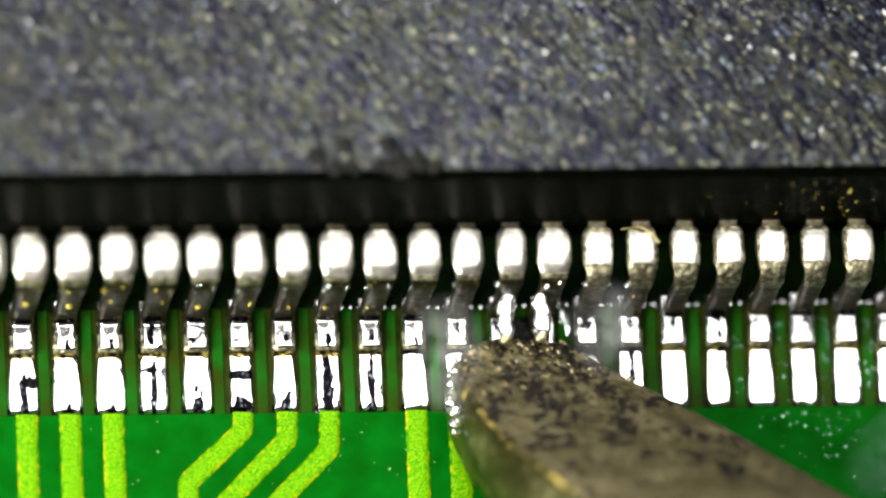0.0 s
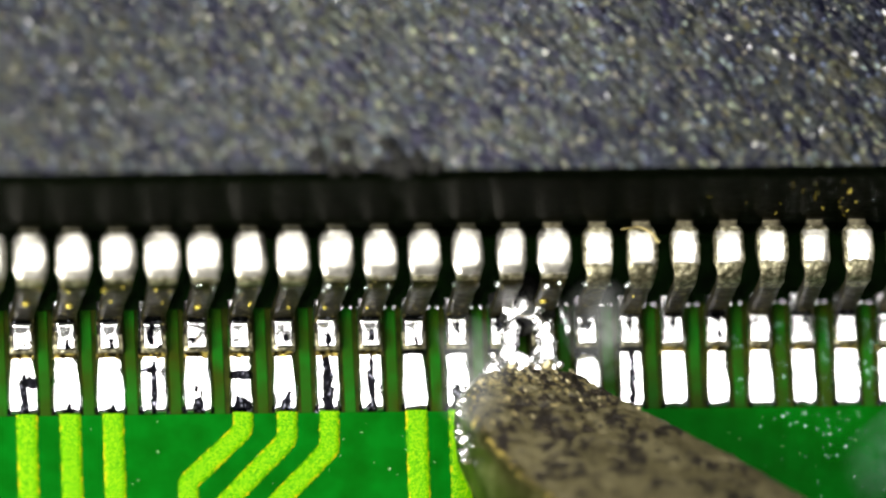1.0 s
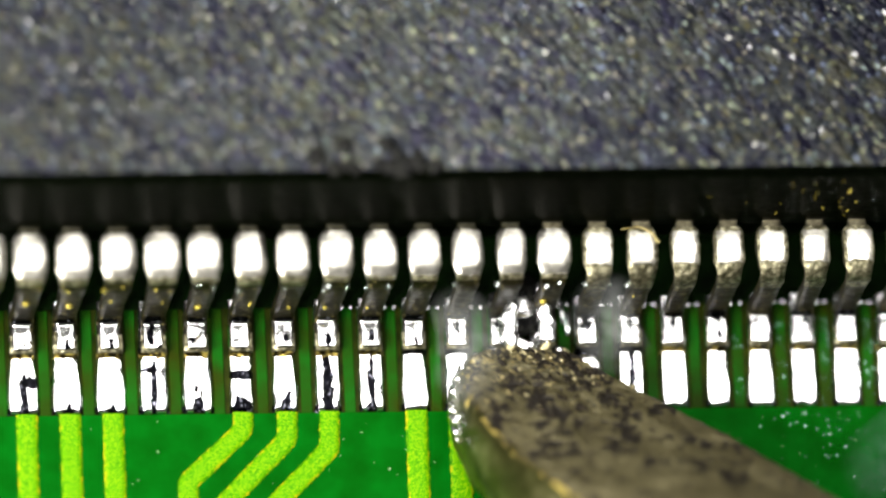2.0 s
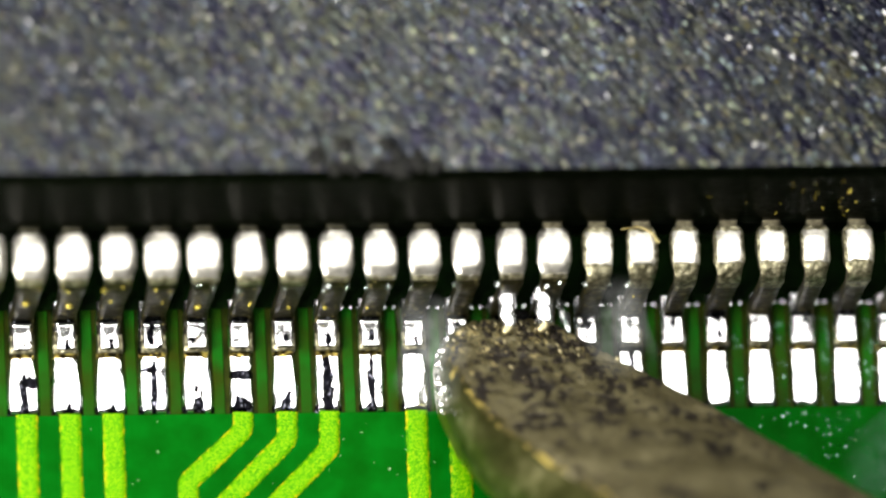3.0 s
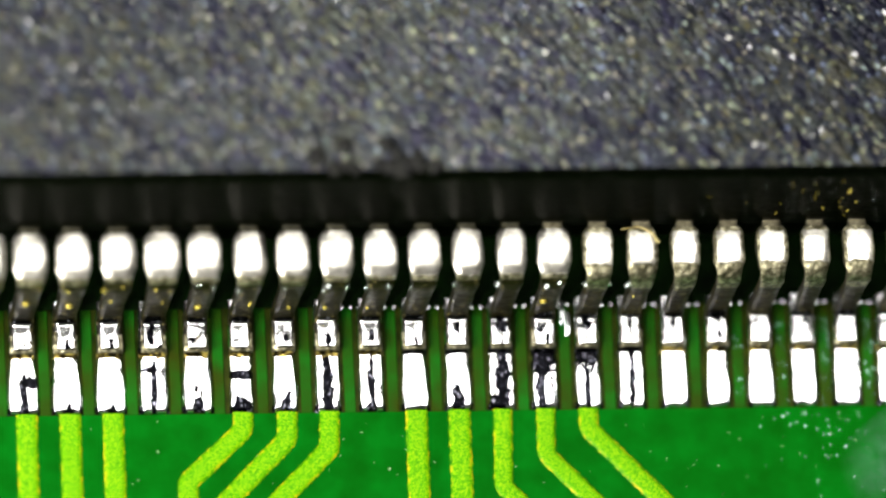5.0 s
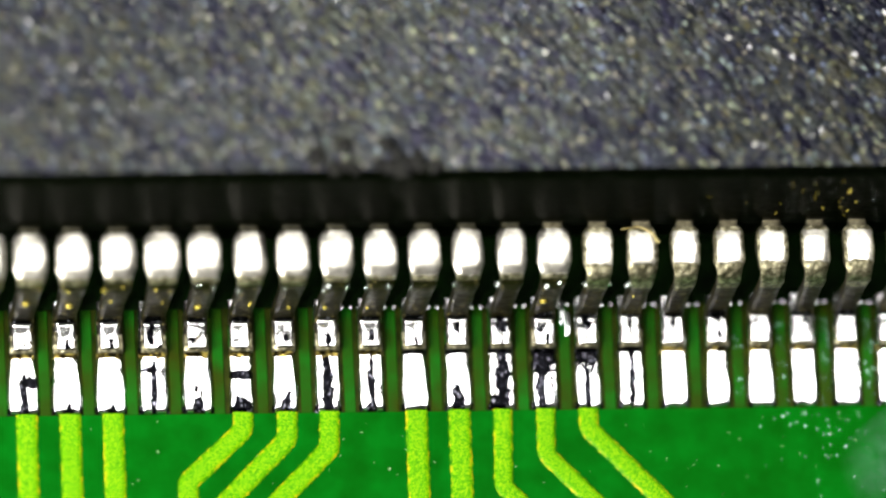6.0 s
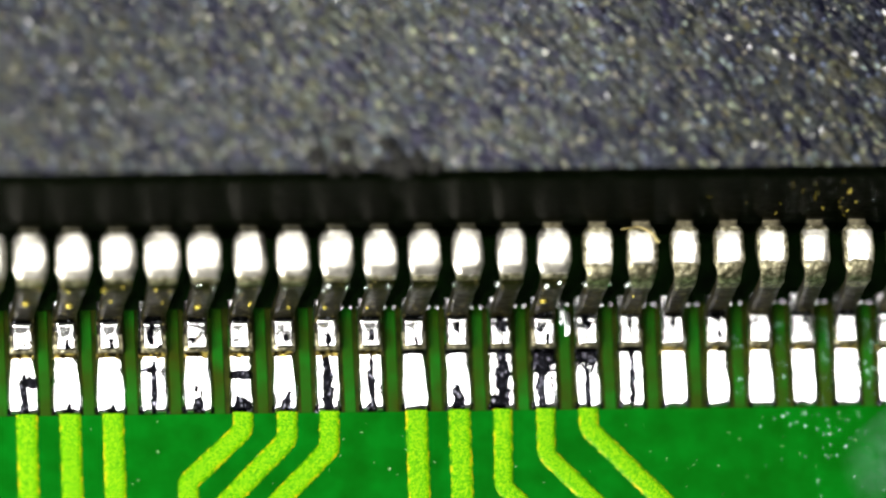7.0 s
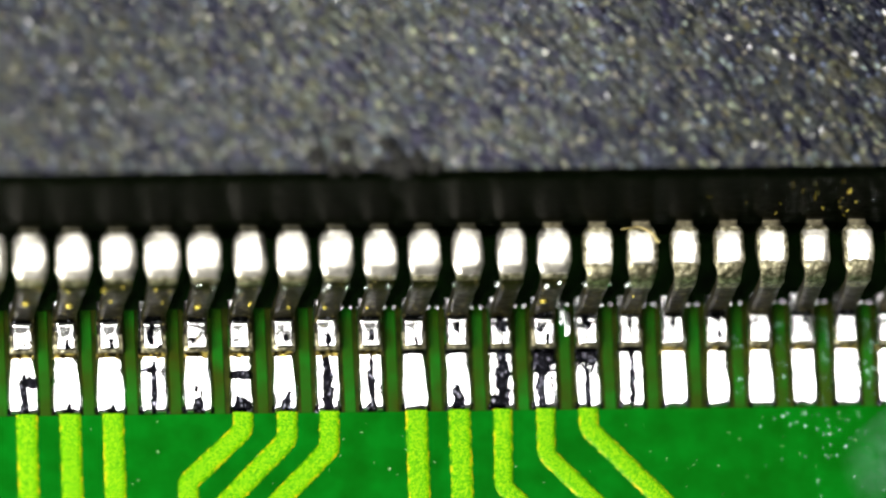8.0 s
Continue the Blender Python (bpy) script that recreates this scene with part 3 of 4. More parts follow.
# ---- dirt ----
def fibre_mesh(points, r):
    """A thin bent hair: a tube round the given line."""
    path = []
    for a, b in zip(points, points[1:]):
        path += [Vector(a).lerp(Vector(b), k / 6) for k in range(6)]
    path.append(Vector(points[-1]))
    for _ in range(3):
        path = [path[0]] + [(a + 2 * b + c) / 4 for a, b, c in zip(path, path[1:], path[2:])] + [path[-1]]
    verts = []
    for k, p in enumerate(path):
        d = (path[min(k + 1, len(path) - 1)] - path[max(k - 1, 0)]).normalized()
        e = d.cross(Vector((0, 0, 1))).normalized()
        f = e.cross(d)
        verts += [tuple(p + (e * math.cos(j * math.pi / 3) + f * math.sin(j * math.pi / 3)) * r) for j in range(6)]
    return mesh_from("fibre", verts, grid_faces(len(path), 6, True), GOLD)


GOLD = surface("brassy_flux", [(0.3, (0.2345, 0.1809, 0.0536)), (0.7, (0.469, 0.3886, 0.1675))], 9.0, 0.35, 0.6, 0.5, [(20.0, 6.0)])
CRUMB = surface("dark_resin", [(0.3, (0.00402, 0.00402, 0.00536)), (0.7, (0.0201, 0.0201, 0.01675))], 12.0, 0.6, 0.0, 0.06, [(14.0, 30.0)])
LINT = surface("pale_dust", [(0.3, (0.0804, 0.201, 0.067)), (0.7, (0.2345, 0.335, 0.1675))], 12.0, 0.6, 0.0, 0.3)
at(tagged(new("fibre", fibre_mesh([(1.77, -0.098, 1.475), (1.97, -0.067, 1.49), (2.12, -0.149, 1.50), (2.20, -0.27, 1.48)], 0.011)),
   "short curled brassy fibre lying on a lead", "fibre"), 0, 0)
rng = random.Random(5)
for k in range(16):
    x = rng.gauss(-1.35, 0.42)
    at(tagged(new("resin_crumb", bead_mesh("resin_crumb", rng.uniform(0.05, 0.11), 0.5, CRUMB, k, 0.9)),
       "dark resin crumb on the edge of the chip", "crumb", "crumbs on the chip"), x, 0.22 + abs(rng.gauss(0, 0.13)), BODY_TOP + 0.012, 40 * k)
for k, (x, y) in enumerate([(-3.787, -2.633), (-3.481, -2.256), (-1.136, -2.051), (-2.349, -2.324), (3.098, -2.104), (-0.831, -2.491), (-3.72, -2.587), (-2.072, -2.676)]):
    at(tagged(new("dust_speck", bead_mesh("dust_speck", 0.007 + 0.004 * (k % 2), 0.5, LINT, k, 1.0)),
       "tiny pale dust speck on the green mask", "dust speck", "dust specks on the board"), x, y, 0.026, 50 * k)

rng = random.Random(33)
lint = [bead_mesh("dust_speck", r, 0.5, LINT, k, 1.0) for k, r in enumerate((0.004, 0.006))]
for _ in range(60):
    at(tagged(new("dust_speck", rng.choice(lint)), "tiny pale dust speck on the green mask", "dust speck", "dust specks on the board"),
       rng.uniform(-5.1, 4.6), rng.uniform(-3.0, -1.85), 0.026, rng.uniform(0, 180))

AMBER = surface("amber_bead", [(0.3, (0.335, 0.2546, 0.0201)), (0.7, (0.5695, 0.469, 0.1005))], 9.0, 0.2, 0.7, 0.5)
rng = random.Random(21)
amber = [bead_mesh("flux_drop", r, 0.8, AMBER, k, 0.5) for k, r in enumerate((0.016, 0.028, 0.04))]
bright = [bead_mesh("solder_droplet", r, 0.8, SPATTER, k, 0.6) for k, r in enumerate((0.016, 0.022, 0.028))]
for i in range(-1, 15):
    # beads added as glints: amber down the legs, bright ones under the shoulders
    for _ in range(rng.choice((1, 1, 2)) if i < 9 else rng.choice((0, 1))):
        at(tagged(new("flux_drop", rng.choice(amber)), "small amber bead added as a glint on a lead's leg", "flux drop", "flux drops on the leads"),
           pin_x(i) + rng.uniform(-0.08, 0.08), -0.71 - rng.uniform(0, 0.01), rng.uniform(0.5, 0.95))
    for _ in range(rng.choice((1, 2, 3))):
        side = rng.choice((-1, -1, 1))
        at(tagged(new("solder_droplet", rng.choice(bright if i > 3 else amber[:2])), "tiny bright bead added as a glint under a lead's shoulder", "solder droplet", "solder droplets on the leads"),
           pin_x(i) + side * rng.uniform(0.05, 0.16), -0.655 - rng.uniform(0, 0.03), rng.uniform(1.16, 1.32))
# more beads, added as the glints on the chip's side
for k in range(46):
    z = rng.uniform(1.6, 2.6)
    at(tagged(new("flux_speck", bead_mesh("flux_speck", 0.005 + 0.003 * (k % 3), 0.8, AMBER if k % 3 else SPATTER, k, 0.5)), "tiny bead added as a glint on the side of the chip", "flux speck", "flux specks on the chip"),
       5.3 - abs(rng.gauss(0, 1.5)), (z - 1.55) / 1.24 * 0.135 - 0.004, z)

# ---- solder bridge and iron ----
bridge = tagged(new("solder_bead", bead_mesh("solder_bead", 0.17, 0.42, MOLTEN, 3, 0.16)),
                "small bright solder bead bridging two leads", "solder bead")
part("burnt_flux", bead_mesh("burnt_flux", 0.28, 0.8, CRUMB, 8, 0.8), bridge, "black burnt flux round the bead").location = (0.01 * MM, 0.05 * MM, -0.18 * MM)
BRIDGE_AT = (0.735, -0.67, 0.42)


# working end of the iron: y of each section, its left and right edge, height of the under side, height of the face, share of the side facet
SECTIONS = [
    (-1.12, 0.18, 1.14, 0.02, 0.42, 0.10),
    (-1.20, 0.00, 1.32, 0.00, 0.55, 0.08),
    (-1.40, -0.14, 1.50, 0.00, 0.72, 0.07),
    (-1.72, -0.21, 1.96, 0.05, 0.95, 0.06),
    (-2.25, -0.20, 2.72, 0.15, 1.35, 0.085),
    (-2.80, -0.06, 3.38, 0.45, 1.80, 0.125),
    (-3.35, 0.18, 4.00, 0.80, 2.30, 0.165),
    (-4.60, 1.10, 5.40, 1.60, 3.40, 0.22),
    (-8.00, 4.30, 8.90, 4.20, 6.40, 0.25),
    (-14.0, 9.90, 15.0, 9.00, 11.4, 0.25),
]
TIP_AT = (0.62, -1.12, 0.06)


def tip_stations():
    # finer stations between the given ones
    st = []
    for a, b in zip(SECTIONS, SECTIONS[1:]):
        n = max(2, int((a[0] - b[0]) / 0.035)) if a[0] > -3.5 else 6
        for k in range(n):
            f = k / n
            st.append([p + (q - p) * f for p, q in zip(a, b)])
    st.append(list(SECTIONS[-1]))
    for _ in range(2):
        st = [st[0]] + [[(p + 2 * q + r) / 4 for p, q, r in zip(a, b, c)] for a, b, c in zip(st, st[1:], st[2:])] + [st[-1]]
    return st


def tip_mesh():
    st = tip_stations()
    verts = []
    for y, xl, xr, zl, zh, fc in st:
        w = xr - xl
        ring = [(xl + 0.06 * w, zl), (xl, zl + 0.3 * (zh - zl)), (xl + 0.02 * w, zl + 0.5 * (zh - zl))]
        ring += [(xl + fc * w * f, zl + (zh - zl) * (0.5 + 0.47 * f)) for f in (0.35, 0.7, 1.0)]
        ring += [(xl + w * (fc + (0.97 - fc) * f), zh * (1.0 + 0.05 * math.sin(math.pi * f)) - 0.10 * (zh - zl) * f * f) for f in [j / 40 for j in range(1, 40)]]
        ring += [(xr - 0.015 * w, zh - 0.22 * (zh - zl)), (xr, zh - 0.42 * (zh - zl)), (xr - 0.05 * w, zl + 0.1 * (zh - zl)), (xr - 0.2 * w, zl), (xl + 0.3 * w, zl)]
        for x, z in ring:
            rough = 0.016 if y > -3.4 else 0.0
            crust = max(0.0, min(1.0, (y + 2.6) / 1.2))
            dz = rough * (wob(x, y, z, 2.5, 1) + 0.7 * wob(x, y, z, 7.0, 2)) + 0.03 * crust * wob(x, y, z, 8.0, 4) + 0.018 * crust * wob(x, y, z, 17.0, 5)
            verts.append((x - TIP_AT[0], y - TIP_AT[1] + dz, z + dz))
    cols = len(ring)
    faces = [f[::-1] for f in grid_faces(len(st), cols, True)]
    faces.append(tuple(range(cols)))
    faces.append(tuple((len(st) - 1) * cols + c for c in range(cols - 1, -1, -1)))
    me = mesh_from("soldering_iron_tip", verts, faces, TIP)
    me.materials.append(TIP_SIDE)
    me.materials.append(TIP_CREASE)
    for k in range((len(st) - 1) * cols):
        x, y, z = verts[k]
        edge = 5.6 + 1.0 * wob(x, y, z, 2.2, 7) + 0.8 * wob(x, y, z, 9.0, 8)
        if k % cols < edge - 1:
            me.polygons[k].material_index = 1
        elif k % cols < edge:
            me.polygons[k].material_index = 2
    return me


def lumps_mesh(name, spots, material, seed):
    """Many small uneven lumps as one mesh: x, y, z, length along the tip, width, height of each (mm)."""
    bm = bmesh.new()
    bmesh.ops.create_icosphere(bm, subdivisions=2, radius=1.0)
    ball = [v.co.copy() for v in bm.verts]
    tris = [tuple(v.index for v in f.verts) for f in bm.faces]
    bm.free()
    verts, faces = [], []
    for k, (x, y, z, length, width, height) in enumerate(spots):
        base = len(verts)
        turn = radians(-38 + 50 * noise.noise(Vector((k * 1.7, seed, 0))))
        c, d = math.cos(turn), math.sin(turn)
        for v in ball:
            q = 1 + 0.9 * noise.noise(v * 1.9 + Vector((k * 3.1, seed, 0)))
            a, b = v.x * length * q, v.y * width * q
            verts.append((x + a * c - b * d, y + a * d + b * c, z + v.z * height * q))
        faces += [tuple(base + j for j in t) for t in tris]
    return mesh_from(name, verts, faces, material)


def on_face(st, back, across):
    """A place on the tip's upper face: back from the working end (mm), across from the crease (0) to the far edge (1)."""
    y, xl, xr, zl, zh, fc = min(st, key=lambda q: abs(q[0] - (SECTIONS[0][0] - back)))
    z = zh * (1.0 + 0.05 * math.sin(math.pi * across)) - 0.10 * (zh - zl) * across * across
    return xl + (xr - xl) * (fc + (0.97 - fc) * across) - TIP_AT[0], y - TIP_AT[1], z


def crust_spots(seed, count, near, far, size, flat):
    rng = random.Random(seed)
    st = tip_stations()
    out = []
    for _ in range(count):
        x, y, z = on_face(st, min(max(abs(rng.gauss(near, far)), 0.03), 2.2), min(max(rng.gauss(0.55, 0.24), 0.02), 0.98))
        r = size * rng.uniform(0.4, 1.5)
        out.append((x, y, z + 0.25 * flat * r, r * rng.uniform(1.0, 1.9), r * 0.8, flat * r))
    return out


def film_spots():
    """Where solder wets the tip's side, low on the flank behind the working end."""
    rng = random.Random(91)
    st = tip_stations()
    out = []
    for _ in range(40):
        back = rng.choice((1.5, 2.0, 2.3)) + rng.gauss(0.0, 0.15)
        y, xl, xr, zl, zh, fc = min(st, key=lambda q: abs(q[0] + back))
        f = rng.random() ** 1.5 * 0.6
        r = rng.uniform(0.012, 0.04)
        out.append((xl + 0.025 + fc * (xr - xl) * f - TIP_AT[0], y - TIP_AT[1], zl + (zh - zl) * (0.48 + 0.47 * f), r * 2.0, r * 0.9, r * 0.7))
    return out


iron = tagged(new("soldering_iron_tip", tip_mesh()), "worn brownish grey soldering iron tip with burnt black specks", "soldering iron")


def skin(field, lo, hi, step):
    """Verts and faces of the surface where field(X, Y, Z) crosses zero (naive surface nets), in mm."""
    xs, ys, zs = (np.arange(l, h + step, step) for l, h in zip(lo, hi))
    X, Y, Z = np.meshgrid(xs, ys, zs, indexing="ij")
    F = field(X, Y, Z)
    inside = F < 0
    nx, ny, nz = F.shape
    index, verts, faces = {}, [], []
    c = sum(inside[i:nx - 1 + i, j:ny - 1 + j, k:nz - 1 + k].astype(int) for i in (0, 1) for j in (0, 1) for k in (0, 1))
    corners = [(i, j, k) for i in (0, 1) for j in (0, 1) for k in (0, 1)]
    edges = [(a, b) for a in corners for b in corners if sum(b) - sum(a) == 1 and all(q >= p for p, q in zip(a, b))]
    for x, y, z in zip(*np.nonzero((c > 0) & (c < 8))):
        pts = []
        for a, b in edges:
            fa, fb = F[x + a[0], y + a[1], z + a[2]], F[x + b[0], y + b[1], z + b[2]]
            if (fa < 0) != (fb < 0):
                t = fa / (fa - fb)
                pts.append([p + (q - p) * t for p, q in zip(a, b)])
        m = np.mean(pts, axis=0)
        index[(x, y, z)] = len(verts)
        verts.append((xs[x] + m[0] * step, ys[y] + m[1] * step, zs[z] + m[2] * step))
    for axis in range(3):
        o1, o2 = [(0, 1, 0), (1, 0, 0), (1, 0, 0)][axis], [(0, 0, 1), (0, 0, 1), (0, 1, 0)][axis]
        d = [0, 0, 0]
        d[axis] = 1
        A = inside[:nx - d[0], :ny - d[1], :nz - d[2]]
        B = inside[d[0]:, d[1]:, d[2]:]
        for x, y, z in zip(*np.nonzero(A != B)):
            q = [(x, y, z), (x - o1[0], y - o1[1], z - o1[2]), (x - o1[0] - o2[0], y - o1[1] - o2[1], z - o1[2] - o2[2]), (x - o2[0], y - o2[1], z - o2[2])]
            if all(p in index for p in q):
                f = [index[p] for p in q]
                flip = A[x, y, z] != (axis == 1)
                faces.append(f if flip else f[::-1])
    return verts, faces


def web_mesh():
    """Molten solder drawn up between the tip and two leads: a flat lumpy loop, wider at its foot, one smooth skin."""
    rng = random.Random(12)
    spots = [(rng.uniform(-0.42, 0.42), -0.40 + rng.uniform(-0.08, 0.06), rng.uniform(-0.02, 0.03), rng.uniform(0.04, 0.075)) for _ in range(11)]
    spots += [(-0.17, 0.30, 0.04, 0.07), (-0.20, 0.38, 0.06, 0.05), (0.19, 0.32, 0.04, 0.08), (0.23, 0.41, 0.06, 0.06), (0.24, 0.12, 0.0, 0.07)]

    def field(X, Y, Z):
        wx = (X + 0.018 * np.sin(23 * Y + 11 * Z) + 0.012 * np.sin(51 * Y - 23 * X)) / (1.0 - 0.7 * Y)
        wy = Y + 0.02 * np.sin(21 * X) + 0.012 * np.sin(47 * X + 29 * Y)
        d = (np.sqrt((wx / 0.215) ** 2 + (wy / 0.30) ** 2) - 1.0) * 0.22
        top = Z - 0.010 * np.sin(29 * X + 13 * Y) * np.sin(25 * Y - 9 * X) - 0.005 * np.sin(61 * X - 30 * Y)
        ring = np.exp(1.0 - (d / 0.058) ** 4 - (top / 0.065) ** 2)
        for x, y, z, r in spots:
            ring = ring + np.exp(1.0 - ((X - x) ** 2 + (Y - y) ** 2) / (r * r) - ((Z - z) / (0.6 * r)) ** 2)
        return 1.0 - ring

    verts, faces = skin(field, (-0.6, -0.6, -0.2), (0.6, 0.6, 0.3), 0.017)
    return mesh_from("molten_solder", verts, faces, MOLTEN)


sliver = bead_mesh("solder_sliver", 0.034, 0.9, SPATTER, 2, 0.3)
for v in sliver.vertices:
    v.co.y *= 4.5
for x, y in ((1.29, -0.80), (1.235, -0.66)):
    at(tagged(new("solder_sliver", sliver), "thin bright sliver of solder between two leads", "solder sliver", "solder slivers"), x, y, 0.05)

BURNT = surface("burnt_crust", [(0.3, (0.006, 0.005, 0.004)), (0.6, (0.02, 0.016, 0.011)), (0.75, (0.07, 0.055, 0.03))], 12.0, 0.8, 0.0, 0.06, [(16.0, 16.0)])
BRASSY = surface("brassy_flake", [(0.3, (0.2, 0.17, 0.09)), (0.7, (0.42, 0.37, 0.21))], 9.0, 0.4, 0.9, 0.5, [(14.0, 12.0)])
tagged(part("burnt_crust", lumps_mesh("burnt_crust", crust_spots(61, 75, 0.6, 0.4, 0.036, 0.25), BURNT, 1), iron), "black burnt crust on the tip", kind="stuff")
tagged(part("brassy_scale", lumps_mesh("brassy_scale", crust_spots(62, 60, 0.06, 0.4, 0.02, 0.5), BRASSY, 2), iron), "brassy flakes near the tip's end", kind="stuff")
tagged(part("solder_film", lumps_mesh("solder_film", film_spots(), MOLTEN, 3), iron), "bright solder wetting the tip's side", kind="stuff")
web = part("molten_solder", web_mesh(), iron, "bright molten solder clinging to the tip")


def smoke_material(density):
    m, nt, p = nodes_of("flux_smoke")
    tc = nt.nodes.new("ShaderNodeTexCoord")
    mp = nt.nodes.new("ShaderNodeMapping")
    mp.inputs["Location"].default_value = (-1.0, -1.0, 0.0)
    mp.inputs["Scale"].default_value = (2.0, 2.0, 0.0)
    nt.links.new(tc.outputs["Generated"], mp.inputs["Vector"])
    ln = nt.nodes.new("ShaderNodeVectorMath")
    ln.operation = "LENGTH"
    nt.links.new(mp.outputs[0], ln.inputs[0])
    fade = ramp(nt, ln.outputs["Value"], [(0.0, (1, 1, 1)), (0.5, (0.5, 0.5, 0.5)), (0.98, (0, 0, 0))])
    pos, w = coords(nt)
    g = ramp(nt, grain(nt, pos, w, 2.6, 4.0, 0.6), [(0.34, (0, 0, 0)), (0.72, (density,) * 3)])
    mul = nt.nodes.new("ShaderNodeMath")
    mul.operation = "MULTIPLY"
    nt.links.new(fade, mul.inputs[0])
    nt.links.new(g, mul.inputs[1])
    nt.links.new(mul.outputs[0], p.inputs["Alpha"])
    p.inputs["Base Color"].default_value = (0.93, 0.97, 0.95, 1)
    p.inputs["Roughness"].default_value = 1.0
    p.inputs["Specular IOR Level"].default_value = 0.0
    return m


def wisp(w, h, seed, density):
    """A thin rippled veil of smoke."""
    n, verts = 15, []
    for r in range(n):
        for c in range(n):
            u, v = 2 * c / (n - 1) - 1, 2 * r / (n - 1) - 1
            verts.append((u * w / 2 + 0.12 * math.sin(2.2 * v + seed), v * h / 2, 0.12 * wob(u, v, 0, 1.1, seed)))
    ob = new("smoke_wisp", mesh_from("smoke_wisp", verts, grid_faces(n, n), smoke_material(density)))
    ob.visible_shadow = False
    return tagged(ob, "thin pale wisp of flux smoke over the pads", "smoke", "smoke wisps")


wisps = [wisp(0.8, 1.5, 1, 0.18), wisp(0.8, 1.3, 4, 0.14), wisp(5.4, 1.4, 7, 0.14)]


def strand_mesh(seed):
    """Solder pulled up between the tip and a lead: flat lumps run together."""
    rng = random.Random(seed)
    spots = [(rng.uniform(-0.018, 0.018), -0.20 + 0.11 * k, rng.uniform(-0.012, 0.012), rng.uniform(0.085, 0.11) - (0.02 if k == 0 else 0)) for k in range(5)]

    def field(X, Y, Z):
        wx = X + 0.012 * np.sin(29 * Y + seed)
        wy = Y + 0.012 * np.sin(37 * X - seed)
        total = np.zeros_like(X)
        for x, y, z, r in spots:
            total += np.exp(1.0 - (((wx - x) ** 2 + (wy - y) ** 2) / (r * r)) ** 2 - ((Z - z) / 0.06) ** 4)
        return 1.0 - total

    verts, faces = skin(field, (-0.25, -0.4, -0.2), (0.25, 0.55, 0.2), 0.016)
    me = mesh_from("solder_strand", verts, faces, MOLTEN)
    me.materials.append(BRASSY)
    for f in me.polygons:
        x, y, z = f.center / MM
        if y + 0.06 * wob(x, y, z, 9.0, seed) < -0.17:
            f.material_index = 1
    return me


strands = [part("solder_strand", strand_mesh(k), iron, "bright molten solder drawn up from the tip") for k in (3, 8)]


def pool_mesh(seed):
    """A swollen drop of solder over one pad: a rounded box with a lumpy skin."""
    bm = bmesh.new()
    bmesh.ops.create_icosphere(bm, subdivisions=4, radius=1.0)
    for v in bm.verts:
        a, b, c = (math.copysign(abs(q) ** 0.62, q) for q in v.co)
        k = 1 + 0.07 * noise.noise(v.co * 2.3 + Vector((seed, 0, 0))) + 0.04 * noise.noise(v.co * 6.0 + Vector((0, seed, 0)))
        v.co = Vector((0.155 * a * k, 0.30 * b * k, 0.035 * c)) * MM
    for f in bm.faces:
        f.smooth = True
    me = bpy.data.meshes.new("solder_pool")
    bm.to_mesh(me)
    bm.free()
    me.materials.append(MOLTEN)
    return me


# excess solder on three pads, taken off by the tip one after another
POOLS = [(11, 3.8, 0.2), (12, 4.0, 0.4), (13, 3.1, -0.7)]
pools = [tagged(new("solder_pool", pool_mesh(k)), "swollen bright drop of excess solder on a pad", "solder", "excess solder on the pads") for k, _, _ in POOLS]


